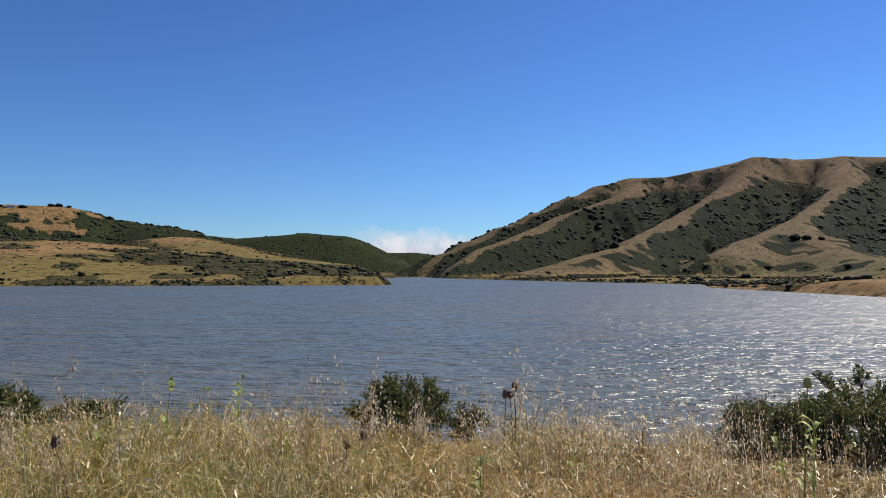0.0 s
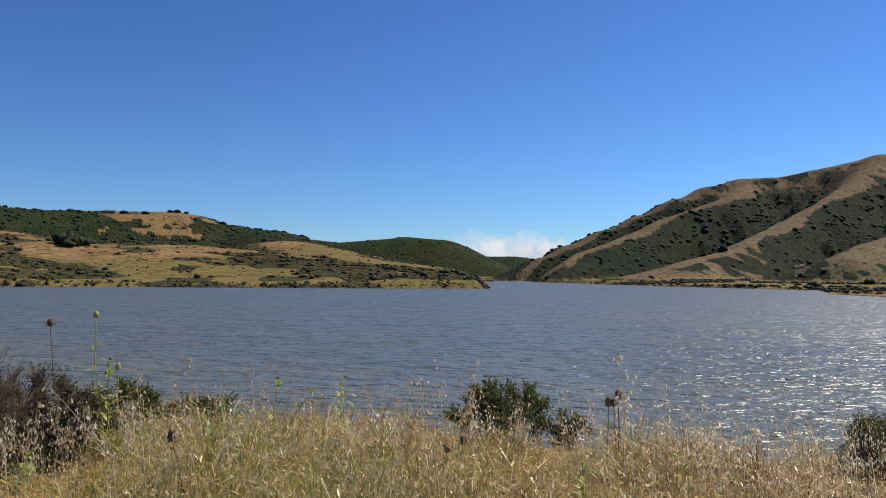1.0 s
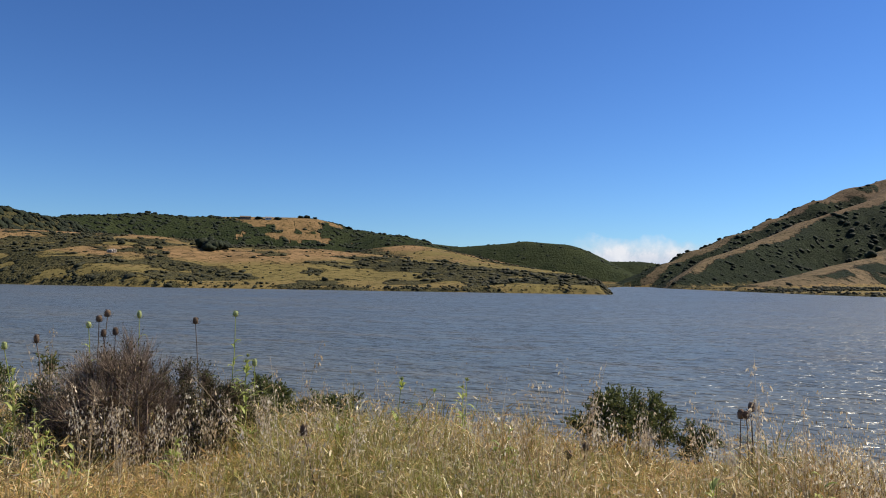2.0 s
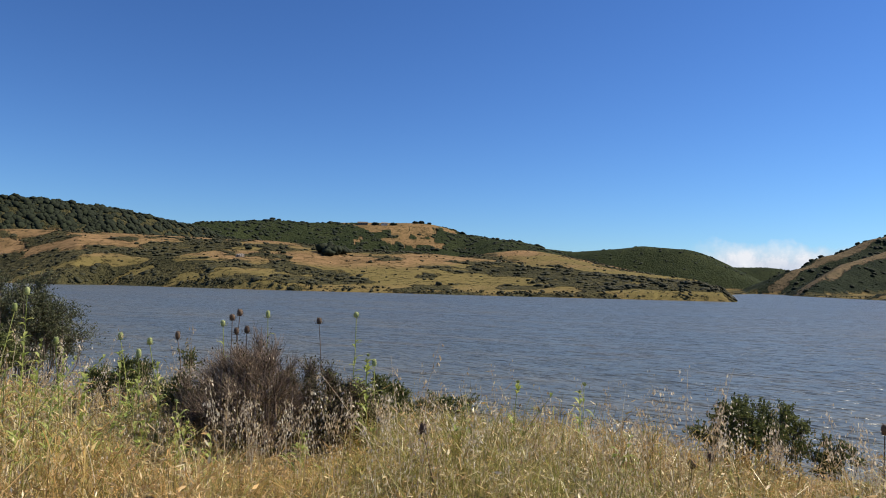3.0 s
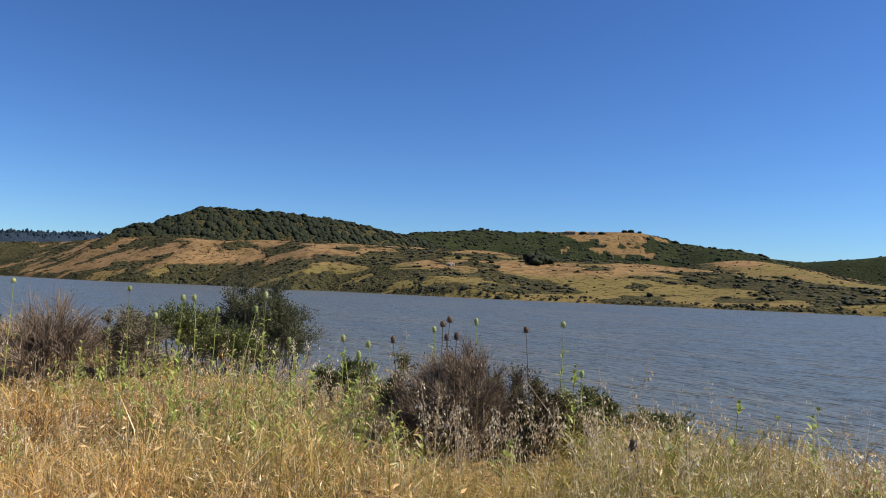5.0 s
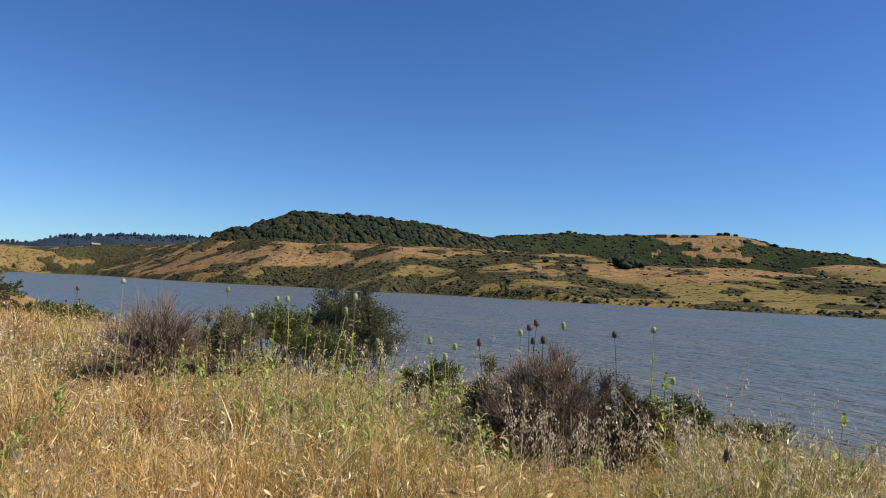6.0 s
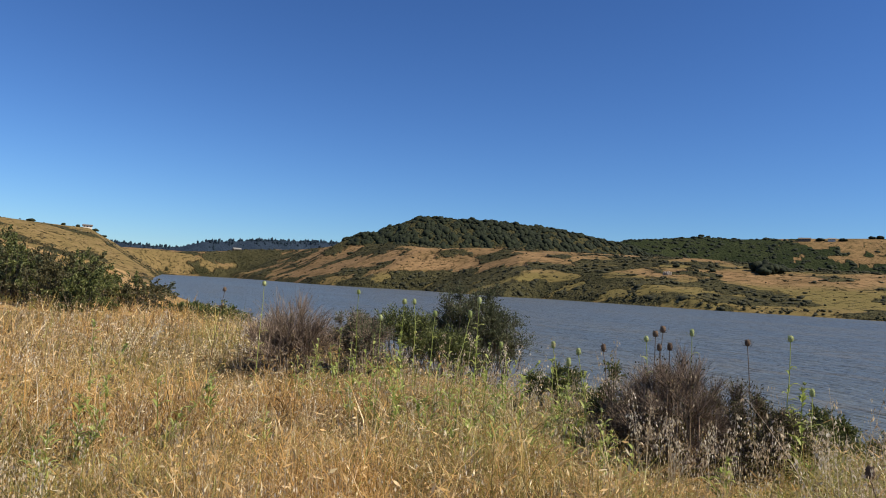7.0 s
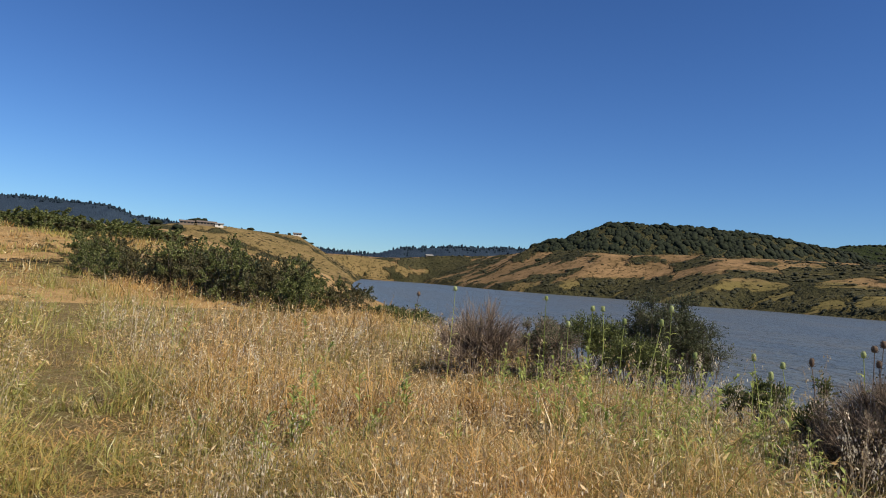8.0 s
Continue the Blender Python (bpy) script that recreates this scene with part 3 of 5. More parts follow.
def far_tree(bearing, distance, width, height, rng, label):
    """A broad far-off tree: tapered trunk and a crown of many knobbly lobes."""
    x, y = plan(bearing, distance)
    ob = tagged(new("tree"), label, "tree", group="lone trees on the hills")
    k = 6
    a = np.arange(k) * 2 * np.pi / k
    rings = [(0.0, 0.05), (0.25, 0.035), (0.6, 0.02)]
    V = [(math.cos(t) * r * height, math.sin(t) * r * height, z * height) for z, r in rings for t in a]
    F = [(i * k + j, i * k + (j + 1) % k, (i + 1) * k + (j + 1) % k, (i + 1) * k + j) for i in range(2) for j in range(k)]
    empty_part("trunk", V, F, tan_wall, ob)
    pv, pf = clump(rng, 16, 0.8)
    pv = pv * [width / 2, width / 2, height * 0.62] + [0, 0, height * 0.04]
    me = mesh_np("crown", pv, pf)
    me.materials.append(oak_leaf)
    c = new("crown", me)
    c.parent = ob
    ob.matrix_basis = pose(float(x), float(y), ground_z(x, y) - 0.3)


def box(x0, x1, y0, y1, z0, z1):
    V = [(x, y, z) for z in (z0, z1) for x, y in ((x0, y0), (x1, y0), (x1, y1), (x0, y1))]
    return V, [(0, 3, 2, 1), (4, 5, 6, 7), (0, 1, 5, 4), (1, 2, 6, 5), (2, 3, 7, 6), (3, 0, 4, 7)]


def house(bearing, distance, length, depth, eaves, rise, wall, roof, label, windows, turn=0.0, kind="house"):
    """A low gabled building with its long side to the lake."""
    x, y = plan(bearing, distance)
    ob = tagged(new(kind), label, kind)
    h, d = length / 2, depth / 2
    empty_part("wall", *box(-h, h, -d, d, -1.5, eaves), wall, ob)
    o = 0.6
    V = [(sx * (h + o), sy, z) for sx in (-1, 1) for sy, z in ((-d - o, eaves - 0.2), (0, eaves + rise), (d + o, eaves - 0.2), (d + o, eaves - 0.45), (0, eaves + rise - 0.3), (-d - o, eaves - 0.45))]
    F = [(0, 6, 7, 1), (1, 7, 8, 2), (2, 8, 9, 3), (3, 9, 10, 4), (4, 10, 11, 5), (5, 11, 6, 0), (0, 1, 4, 5), (1, 2, 3, 4), (6, 11, 10, 7), (7, 10, 9, 8)]
    empty_part("roof", V, F, roof, ob)
    for i in range(windows):
        cx = -h + length * (i + 0.5) / windows
        empty_part("window", *box(cx - 0.9, cx + 0.9, -d - 0.08, -d + 0.1, eaves * 0.35, eaves * 0.8), window_dark, ob)
    ob.matrix_basis = pose(float(x), float(y), ground_z(x, y), 0, 0, bearing + turn)


def rock_outcrop(bearing, distance, size, rng, label):
    x, y = plan(bearing, distance)
    ob = tagged(new("rock_outcrop"), label, "rocks")
    for i in range(5):
        bm = bmesh.new()
        bmesh.ops.create_icosphere(bm, subdivisions=2, radius=1.0)
        V = np.array([v.co[:] for v in bm.verts])
        F = np.array([[v.index for v in f.verts] for f in bm.faces])
        bm.free()
        V = np.sign(V) * np.abs(V) ** 0.7 * (1 + 0.16 * rng.normal(size=(len(V), 1)))
        sx = size * rng.uniform(0.16, 0.3)
        V = V * [sx, sx, size * rng.uniform(0.2, 0.55)] + [(i - 2) * size * 0.24, rng.normal(0, 0.15) * size, size * 0.15]
        me = mesh_np("rock", V, F, smooth=False)
        me.materials.append(pale_rock)
        r = new("rock", me)
        r.parent = ob
    ob.matrix_basis = pose(float(x), float(y), ground_z(x, y), 0, 0, bearing)


def far_details():
    rng = np.random.RandomState(33)
    for b, d, w, h in ((66.0, 900, 9, 8), (28.3, 1372, 12, 9), (27.8, 1375, 14, 11), (27.2, 1378, 10, 8), (39.3, 1395, 13, 10), (38.8, 1396, 9, 7), (31.4, 1352, 16, 9), (30.0, 1350, 16, 8), (32.2, 1354, 14, 8),
                       (35.4, 565, 15, 15), (34.7, 555, 17, 16), (34.0, 562, 14, 12), (35.0, 545, 12, 10), (41.0, 560, 6, 5), (38.4, 540, 5, 4), (93.5, 640, 11, 9), (92.7, 690, 10, 8), (92.2, 692, 13, 11), (91.7, 694, 9, 10), (95.0, 690, 14, 9),
                       (88.3, 750, 9, 6), (86.3, 820, 6, 5), (85.4, 850, 5, 5), (84.3, 905, 9, 6), (83.7, 950, 8, 5), (-13.2, 930, 14, 15), (-11.9, 880, 8, 8), (-25.8, 860, 14, 14), (-26.5, 850, 11, 12), (-27.4, 850, 9, 9), (-24.0, 700, 8, 7), (-22.5, 560, 10, 8), (-29.0, 620, 8, 8), (17.0, 520, 7, 5), (24.6, 1348, 14, 10), (-19.2, 470, 9, 7)):
        far_tree(b, d, w, h * 0.85, rng, "broad dark green tree on the hillside")
    house(30.7, 1349, 11, 8, 3.0, 2.0, plain_wall, roof_grey, "white house among trees on the ridge top", 4)
    house(32.4, 1352, 18, 9, 3.5, 2.0, tan_wall, roof_brown, "brown house among trees on the ridge top", 4)
    house(21.6, 1010, 26, 9, 3.6, 2.0, plain_wall, roof_brown, "long low ranch house on the dry slope", 6)
    house(92.9, 668, 12, 8, 2.6, 1.2, tan_wall, roof_brown, "low tan house on the hilltop", 4)
    house(91.5, 668, 16, 8, 2.6, 1.2, tan_wall, roof_brown, "long tan house with windows on the hilltop", 6)
    house(90.6, 666, 7, 6, 2.8, 0.6, plain_wall, roof_grey, "small white shed on the hilltop", 1, kind="shed")
    house(84.8, 860, 9, 7, 2.4, 1.2, plain_wall, roof_brown, "low house near the hill's crest", 3)
    house(74.5, 1490, 15, 9, 5.0, 2.5, tan_wall, roof_grey, "dark barn with a grey roof on the far hill", 0, 20, kind="barn")
    rock_outcrop(41.6, 512, 4.2, rng, "pale upright boulders on the grassy slope")


far_details()


# ---- the fog bank behind the gap in the hills ----
def fog_bank():
    m, n, l, b = material("fog", 1.0)
    pos = n.new("ShaderNodeNewGeometry").outputs["Position"]
    sep = n.new("ShaderNodeSeparateXYZ")
    l.new(pos, sep.inputs[0])
    puff = noise_node(n, l, 0.006, 6, 0.6, pos)
    up = math_node(n, l, "MULTIPLY_ADD", sep.outputs[2], -1 / 80.0, 290 / 80.0)
    dense = math_node(n, l, "ADD", up, math_node(n, l, "MULTIPLY_ADD", puff, 3.0, -1.5))
    # sunlit white and blue-grey shading are painted into the emission; the sheet glows unlit
    e = n.new("ShaderNodeEmission")
    l.new(ramp_node(n, l, puff, [(0.35, (0.54, 0.60, 0.72)), (0.62, (0.80, 0.82, 0.87))]), e.inputs[0])
    e.inputs[1].default_value = 0.74
    t = n.new("ShaderNodeBsdfTransparent")
    mx = n.new("ShaderNodeMixShader")
    fade = math_node(n, l, "MULTIPLY_ADD", sep.outputs[0], 1 / 260.0, 640 / 260.0, True)
    l.new(math_node(n, l, "MULTIPLY", math_node(n, l, "MULTIPLY", dense, 0.7, 0, True), fade), mx.inputs[0])
    l.new(t.outputs[0], mx.inputs[1])
    l.new(e.outputs[0], mx.inputs[2])
    l.new(mx.outputs[0], n["Material Output"].inputs[0])
    bb, zz = np.meshgrid(np.linspace(-9, 8.5, 40), np.linspace(20, 420, 12))
    x, y = plan(bb, 4600.0)
    i = np.arange(12 * 40).reshape(12, 40)
    F = np.stack([i[:-1, :-1], i[1:, :-1], i[1:, 1:], i[:-1, 1:]], -1).reshape(-1, 4)
    me = mesh_np("backdrop", np.stack([x, y, zz], -1).reshape(-1, 3), F)
    me.materials.append(m)
    tagged(new("backdrop", me), "low white fog bank behind the gap in the hills", "cloud", kind="structure")


fog_bank()

# ---- plants on the near bank ----
def straw_material(name, gold, pale, green, glow, low=0.22, shine=0.45):
    m, n, l, b = material(name, 0.34)
    b.inputs["Specular IOR Level"].default_value = shine
    rnd = n.new("ShaderNodeNewGeometry").outputs["Random Per Island"]
    col = ramp_node(n, l, rnd, [(0.0, tuple(c * low for c in gold)), (0.30, tuple(c * (0.40 + low / 2) for c in gold)), (0.48, gold), (0.68, pale), (1.0, pale)])
    pos = n.new("ShaderNodeNewGeometry").outputs["Position"]
    tuft = noise_node(n, l, 1.6, 5, 0.75, pos)
    col = mix_node(n, l, math_node(n, l, "MULTIPLY_ADD", tuft, 3.0, -1.0, True), tuple(c * f for c, f in zip(gold, (0.56, 0.46, 0.36))), col)
    col = mix_node(n, l, attr_node(n, "old"), col, tuple(c * f for c, f in zip(gold, (0.13, 0.11, 0.09))))
    col = mix_node(n, l, attr_node(n, "rust"), col, tuple(c * f for c, f in zip(gold, (0.86, 0.75, 0.66))))
    col = mix_node(n, l, attr_node(n, "fresh"), col, green)
    l.new(col, b.inputs["Base Color"])
    t = n.new("ShaderNodeBsdfTranslucent")
    l.new(col, t.inputs["Color"])
    mx = n.new("ShaderNodeMixShader")
    mx.inputs[0].default_value = glow
    l.new(b.outputs[0], mx.inputs[1])
    l.new(t.outputs[0], mx.inputs[2])
    l.new(mx.outputs[0], n["Material Output"].inputs[0])
    return m


grass_blade = straw_material("dry_grass", (0.64, 0.445, 0.17), (0.93, 0.83, 0.50), (0.31, 0.315, 0.08), 0.24, 0.10)
oat_husk = straw_material("oat_husk", (0.84, 0.76, 0.58), (0.95, 0.90, 0.78), (0.45, 0.45, 0.2), 0.5, 0.75, 0.1)
loose_husk = straw_material("loose_oat_husk", (0.80, 0.66, 0.42), (0.98, 0.92, 0.74), (0.45, 0.45, 0.2), 0.4, 0.4, 0.1)
seed_head = straw_material("grass_seed_head", (0.76, 0.57, 0.28), (0.98, 0.90, 0.62), (0.4, 0.40, 0.13), 0.3, 0.16, 0.2)
dead_twig = leaf_material("dead_twig", (0.085, 0.060, 0.043), (0.36, 0.275, 0.205), 0.8, 0.0)
grey_bark = leaf_material("grey_bark", (0.07, 0.055, 0.04), (0.17, 0.14, 0.11), 0.9, 0.0)
brush_leaf = leaf_material("brush_leaf", (0.05, 0.068, 0.02), (0.19, 0.205, 0.068), 0.55, 0.28)
dark_leaf = leaf_material("dark_brush_leaf", (0.04, 0.042, 0.018), (0.13, 0.115, 0.05), 0.6, 0.2)
grey_leaf = leaf_material("grey_green_leaf", (0.045, 0.058, 0.026), (0.15, 0.16, 0.085), 0.6, 0.25)
weed_leaf = leaf_material("weed_leaf", (0.19, 0.25, 0.05), (0.50, 0.54, 0.18), 0.5, 0.4)
teasel_green = leaf_material("green_teasel_head", (0.24, 0.29, 0.10), (0.46, 0.50, 0.24), 0.7, 0.25)
teasel_brown = leaf_material("brown_teasel_head", (0.085, 0.058, 0.042), (0.20, 0.14, 0.095), 0.85, 0.05)


def height_at(x, y):
    return float(land(np.array([float(x)]), np.array([float(y)]))[0][0])


class Quads:
    """Collects four-sided faces of one mesh."""

    def __init__(self):
        self.v, self.f, self.n = [], [], 0

    def add(self, V, F):
        self.v.append(np.asarray(V, float).reshape(-1, 3))
        self.f.append(np.asarray(F, int) + self.n)
        self.n += len(self.v[-1])

    def tube(self, pts, radii, sides=4):
        pts = np.asarray(pts, float)
        k = len(pts)
        d = np.gradient(pts, axis=0)
        d /= np.linalg.norm(d, axis=1, keepdims=True) + 1e-9
        ref = np.where(np.abs(d[:, 2:3]) > 0.9, [[1.0, 0, 0]], [[0, 0, 1.0]])
        u = np.cross(d, ref)
        u /= np.linalg.norm(u, axis=1, keepdims=True) + 1e-9
        w = np.cross(d, u)
        a = np.arange(sides) * 2 * np.pi / sides
        r = np.asarray(radii, float)[:, None, None]
        V = pts[:, None] + r * (np.cos(a)[None, :, None] * u[:, None] + np.sin(a)[None, :, None] * w[:, None])
        i = np.arange(k - 1)[:, None] * sides
        j = np.arange(sides)[None]
        F = np.stack([i + j, i + (j + 1) % sides, i + sides + (j + 1) % sides, i + sides + j], -1).reshape(-1, 4)
        self.add(V, F)

    def leaves(self, at, along, size, width, rng, curl=0.25):
        """One bent rhombic leaf at each place, pointing along."""
        at, along = np.asarray(at, float), np.asarray(along, float)
        n = len(at)
        along = along / (np.linalg.norm(along, axis=1, keepdims=True) + 1e-9)
        side = np.cross(along, rng.normal(size=(n, 3)))
        side /= np.linalg.norm(side, axis=1, keepdims=True) + 1e-9
        up = np.cross(side, along)
        s, w = np.broadcast_to(np.asarray(size, float).reshape(-1, 1), (n, 1)), width
        tip = at + along * s - up * s * curl
        mid = at + along * s * 0.5
        V = np.stack([at, mid + side * s * w, tip, mid - side * s * w], 1).reshape(-1, 3)
        self.add(V, np.arange(n)[:, None] * 4 + np.arange(4)[None])

    def mesh(self, name, mat, smooth=True):
        me = mesh_np(name, np.concatenate(self.v), np.concatenate(self.f), smooth)
        me.materials.append(mat)
        return me


def part(name, quads, mat, parent, label="", smooth=True):
    ob = new(name, quads.mesh(name, mat, smooth))
    ob.parent = parent
    return tagged(ob, label)


def place(ob, bearing, distance, sink=0.03, turn=0.0):
    x, y = plan(bearing, distance)
    ob.matrix_basis = pose(float(x), float(y), height_at(x, y) - sink, 0, 0, turn)
    return ob


def shrub(label, width, height, rng, wood, leaf, knots=26, twigs=30, leaves=160, leaf_size=0.035, leaf_width=0.3, spread=0.2, hollow=0.5, twig_r=0.003, low=-0.1, rise=0.45, fan=0.6, tuft=0.7):
    """A bush: stems curve up to knots spread through a rounded crown; from each knot fine twigs fan outwards, with leaves along them."""
    ob = tagged(new("shrub"), label, "shrub")
    w, l = Quads(), Quads()
    for i in range(knots):
        t = rng.rand() * 6.283
        up = rng.uniform(low, 1.0)
        rad = (hollow + (1 - hollow) * rng.rand()) * rng.uniform(0.82, 1.08)
        side = math.sqrt(max(0.0, 1 - up * up * 0.95)) * rad
        core = np.array([math.cos(t) * side * width * 0.42, math.sin(t) * side * width * 0.42, height * (0.36 + 0.48 * up * rad)])
        core[2] = max(core[2], height * 0.08)
        s = np.linspace(0, 1, 5)[:, None]
        root = np.array([rng.normal(0, 0.05), rng.normal(0, 0.05), 0]) * width
        bow = np.array([core[0], core[1], 0]) * 0.3 - [0, 0, core[2] * 0.15]
        p = root * (1 - s) + core * s + bow * np.sin(np.pi * s) + rng.normal(0, 0.012 * height, (5, 3)) * s * (1 - s) * 3
        w.tube(p, np.linspace(0.012, 0.004, 5) * (0.5 + 0.5 * height), 5)
        out = core - [0, 0, height * 0.3]
        out = out / (np.linalg.norm(out) + 1e-6)
        R = spread * (width + height) * 0.5 * rng.uniform(0.8, 1.25)
        d = rng.normal(0, fan, (twigs, 3)) + out * 0.7 + [0, 0, rise]
        d /= np.linalg.norm(d, axis=1, keepdims=True)
        L = R * rng.uniform(0.5, 1.1, (twigs, 1))
        start = core - out * R * 0.35 * rng.rand(twigs, 1)
        end = start + d * L
        end[:, 2] = np.maximum(end[:, 2], 0.02)
        bend = (start + end) / 2 + rng.normal(0, 0.08, (twigs, 3)) * L
        for k in range(twigs):
            w.tube([start[k], bend[k], end[k]], [twig_r, twig_r * 0.8, twig_r * 0.35], 3)
        if leaves:
            i2 = rng.randint(0, twigs, leaves)
            u = rng.rand(leaves, 1) ** tuft
            at = start[i2] * (1 - u) + end[i2] * u + rng.normal(0, 0.05, (leaves, 3)) * R
            l.leaves(at, d[i2] * 0.6 + rng.normal(0, 0.6, (leaves, 3)) + [0, 0, 0.25], leaf_size * rng.uniform(0.6, 1.4, leaves), leaf_width, rng)
    tagged(part("wood", w, wood, ob), kind="stuff")
    if leaves:
        tagged(part("foliage", l, leaf, ob), kind="stuff")
    return ob


def teasel(label, height, rng, ripe, leafy):
    """A teasel: thin stalk, egg-shaped bristly head with thin curved bracts, pairs of leaves below."""
    ob = tagged(new("teasel"), label, "teasel")
    lean = rng.normal(0, 0.08, 2)
    s = np.linspace(0, 1, 7)[:, None]
    top = np.array([lean[0], lean[1], 1]) * height
    p = top * s + np.concatenate([rng.normal(0, 0.006, (7, 2)), np.zeros((7, 1))], 1) * s
    p[:, :2] -= lean * height
    foot = np.array([-lean[0] * height, -lean[1] * height, 0])
    stalk = Quads()
    stalk.tube(p, np.linspace(0.006, 0.0035, 7), 6)
    part("stalk", stalk, teasel_brown if ripe else weed_leaf, ob)
    head = Quads()
    L, R, m, k = rng.uniform(0.06, 0.085), rng.uniform(0.018, 0.0235), 9, 12
    ring = np.linspace(0, np.pi, m)
    prof = np.sin(ring) ** 0.8 * R + 0.002
    V = []
    for i in range(m):
        for j in range(k):
            a = 2 * np.pi * (j + 0.5 * (i % 2)) / k
            r = prof[i] * (1 + 0.12 * ((i + j) % 2))
            V.append((r * math.cos(a), r * math.sin(a), L * (1 - math.cos(ring[i])) / 2))
    F = [(i * k + j, i * k + (j + 1) % k, (i + 1) * k + (j + 1) % k, (i + 1) * k + j) for i in range(m - 1) for j in range(k)]
    head.add(np.array(V) + p[-1] - [0, 0, 0.004], F)
    n = 150
    a, u = rng.rand(n) * 6.283, rng.uniform(0.1, 0.95, n)
    rr = np.interp(u * np.pi, ring, prof)
    at = np.stack([rr * np.cos(a), rr * np.sin(a), L * (1 - np.cos(u * np.pi)) / 2], -1)
    head.leaves(at * 0.96 + p[-1], np.stack([np.cos(a), np.sin(a), 0.5 + 0 * a], -1), rng.uniform(0.007, 0.013, n), 0.12, rng, 0.0)
    part("head", head, teasel_brown if ripe else teasel_green, ob, "bristly brown seed head" if ripe else "bristly green flower head")
    br = Quads()
    for j in range(7):
        a = 6.283 * j / 7 + rng.rand() * 0.5
        d = np.array([math.cos(a), math.sin(a), 0])
        ln = rng.uniform(0.04, 0.08)
        br.tube([p[-1], p[-1] + d * ln * 0.5 + [0, 0, 0.0], p[-1] + d * ln * 0.8 + [0, 0, ln * 0.6]], [0.0022, 0.0016, 0.0006], 4)
    part("collar", br, teasel_brown if ripe else teasel_green, ob)
    if leafy:
        for i in range(leafy):
            lv = Quads()
            z = rng.uniform(0.15, 0.85)
            a = rng.rand() * 6.283
            q = top * z + foot
            d = np.array([math.cos(a), math.sin(a), 0.9])
            leaf_strip(lv, q, d, rng.uniform(0.10, 0.22) * (1.2 - z * 0.6), 0.013, rng)
            part("leaf", lv, weed_leaf, ob)
    return ob


def leaf_strip(quads, at, d, length, half, rng):
    """A long leaf that arches over, folded along its rib."""
    d = np.asarray(d, float) / np.linalg.norm(d)
    side = np.cross(d, [0, 0, 1.0])
    side /= np.linalg.norm(side) + 1e-9
    s = np.linspace(0, 1, 6)
    mid = at + d * (s * length)[:, None] - np.array([0, 0, 1.0]) * (0.55 * length * s ** 2.2)[:, None]
    wd = (half * np.sin(np.pi * (0.12 + 0.88 * s)) * (1 + 0.25 * (np.arange(6) % 2)))[:, None]
    lift = np.array([0, 0, 0.4])
    V = np.concatenate([mid - side * wd + lift * wd, mid, mid + side * wd + lift * wd])
    F = [(i, i + 1, 6 + i + 1, 6 + i) for i in range(5)] + [(6 + i, 6 + i + 1, 12 + i + 1, 12 + i) for i in range(5)]
    quads.add(V, F)


def weed(label, height, rng, leaves=16, buds=0, half=0.014):
    """A leafy green weed with one stalk and some side shoots."""
    ob = tagged(new("weed"), label, "weed")
    st = Quads()
    shoots = [np.array([rng.normal(0, 0.05), rng.normal(0, 0.05), 1]) * height]
    for i in range(rng.randint(1, 4)):
        shoots.append(np.array([rng.normal(0, 0.25), rng.normal(0, 0.25), rng.uniform(0.55, 0.85)]) * height)
    for e in shoots:
        s = np.linspace(0, 1, 6)[:, None]
        st.tube(e * s + np.array([0, 0, 0.1]) * height * s * (1 - s), np.linspace(0.006, 0.002, 6), 5)
    part("stalk", st, weed_leaf, ob)
    for i in range(int(leaves * 1.7)):
        lv = Quads()
        e = shoots[rng.randint(len(shoots))]
        z = rng.rand() ** 0.9
        a = rng.rand() * 6.283
        leaf_strip(lv, e * z, (math.cos(a), math.sin(a), 1.3), rng.uniform(0.14, 0.30) * (1.25 - 0.8 * z), half, rng)
        part("leaf", lv, weed_leaf, ob)
    if buds:
        for i in range(buds):
            bd = Quads()
            e = shoots[i % len(shoots)] * rng.uniform(0.9, 1.02)
            n = 14
            bd.leaves(np.repeat([e], n, 0), rng.normal(0, 0.4, (n, 3)) + [0, 0, 1], 0.035, 0.2, rng)
            part("bud", bd, teasel_green, ob, "pale green flower bud")
    return ob


# ---- the grass of the bank ----
PATH_BEARING = 100.6


def off_path(x, y):
    """Metres to the side of the trodden path, which runs away along one bearing."""
    a = math.radians(PATH_BEARING)
    return np.abs(x * math.cos(a) + y * math.sin(a) + 0.12 * np.sin(np.hypot(x, y) * 0.5))


# places kept short in front of the larger bushes: bearing, distance, radius
LOW_GRASS = [(40, 6.0, 1.1), (35, 6.1, 0.8), (45, 6.2, 0.8), (3.3, 6.8, 0.8), (-27, 6.2, 1.2), (-26.6, 3.7, 0.5), (68, 10.8, 1.4), (63, 11.2, 1.2), (57, 12.0, 1.2), (50, 8.2, 0.8)]
# taller pale tufts: bearing, distance, radius, metres more
TALL_GRASS = [(3.2, 6.3, 0.45, 0.42), (-7.6, 5.6, 0.5, 0.4), (23.4, 5.6, 0.3, 0.34), (27.6, 5.4, 0.4, 0.3), (-11, 6.4, 0.5, 0.25), (8.5, 6.5, 0.35, 0.2), (17, 6.8, 0.4, 0.2), (33.5, 6.0, 0.4, 0.25), (52, 6.0, 0.5, 0.2), (66, 6.5, 0.6, 0.22), (76, 7.5, 0.7, 0.22)]


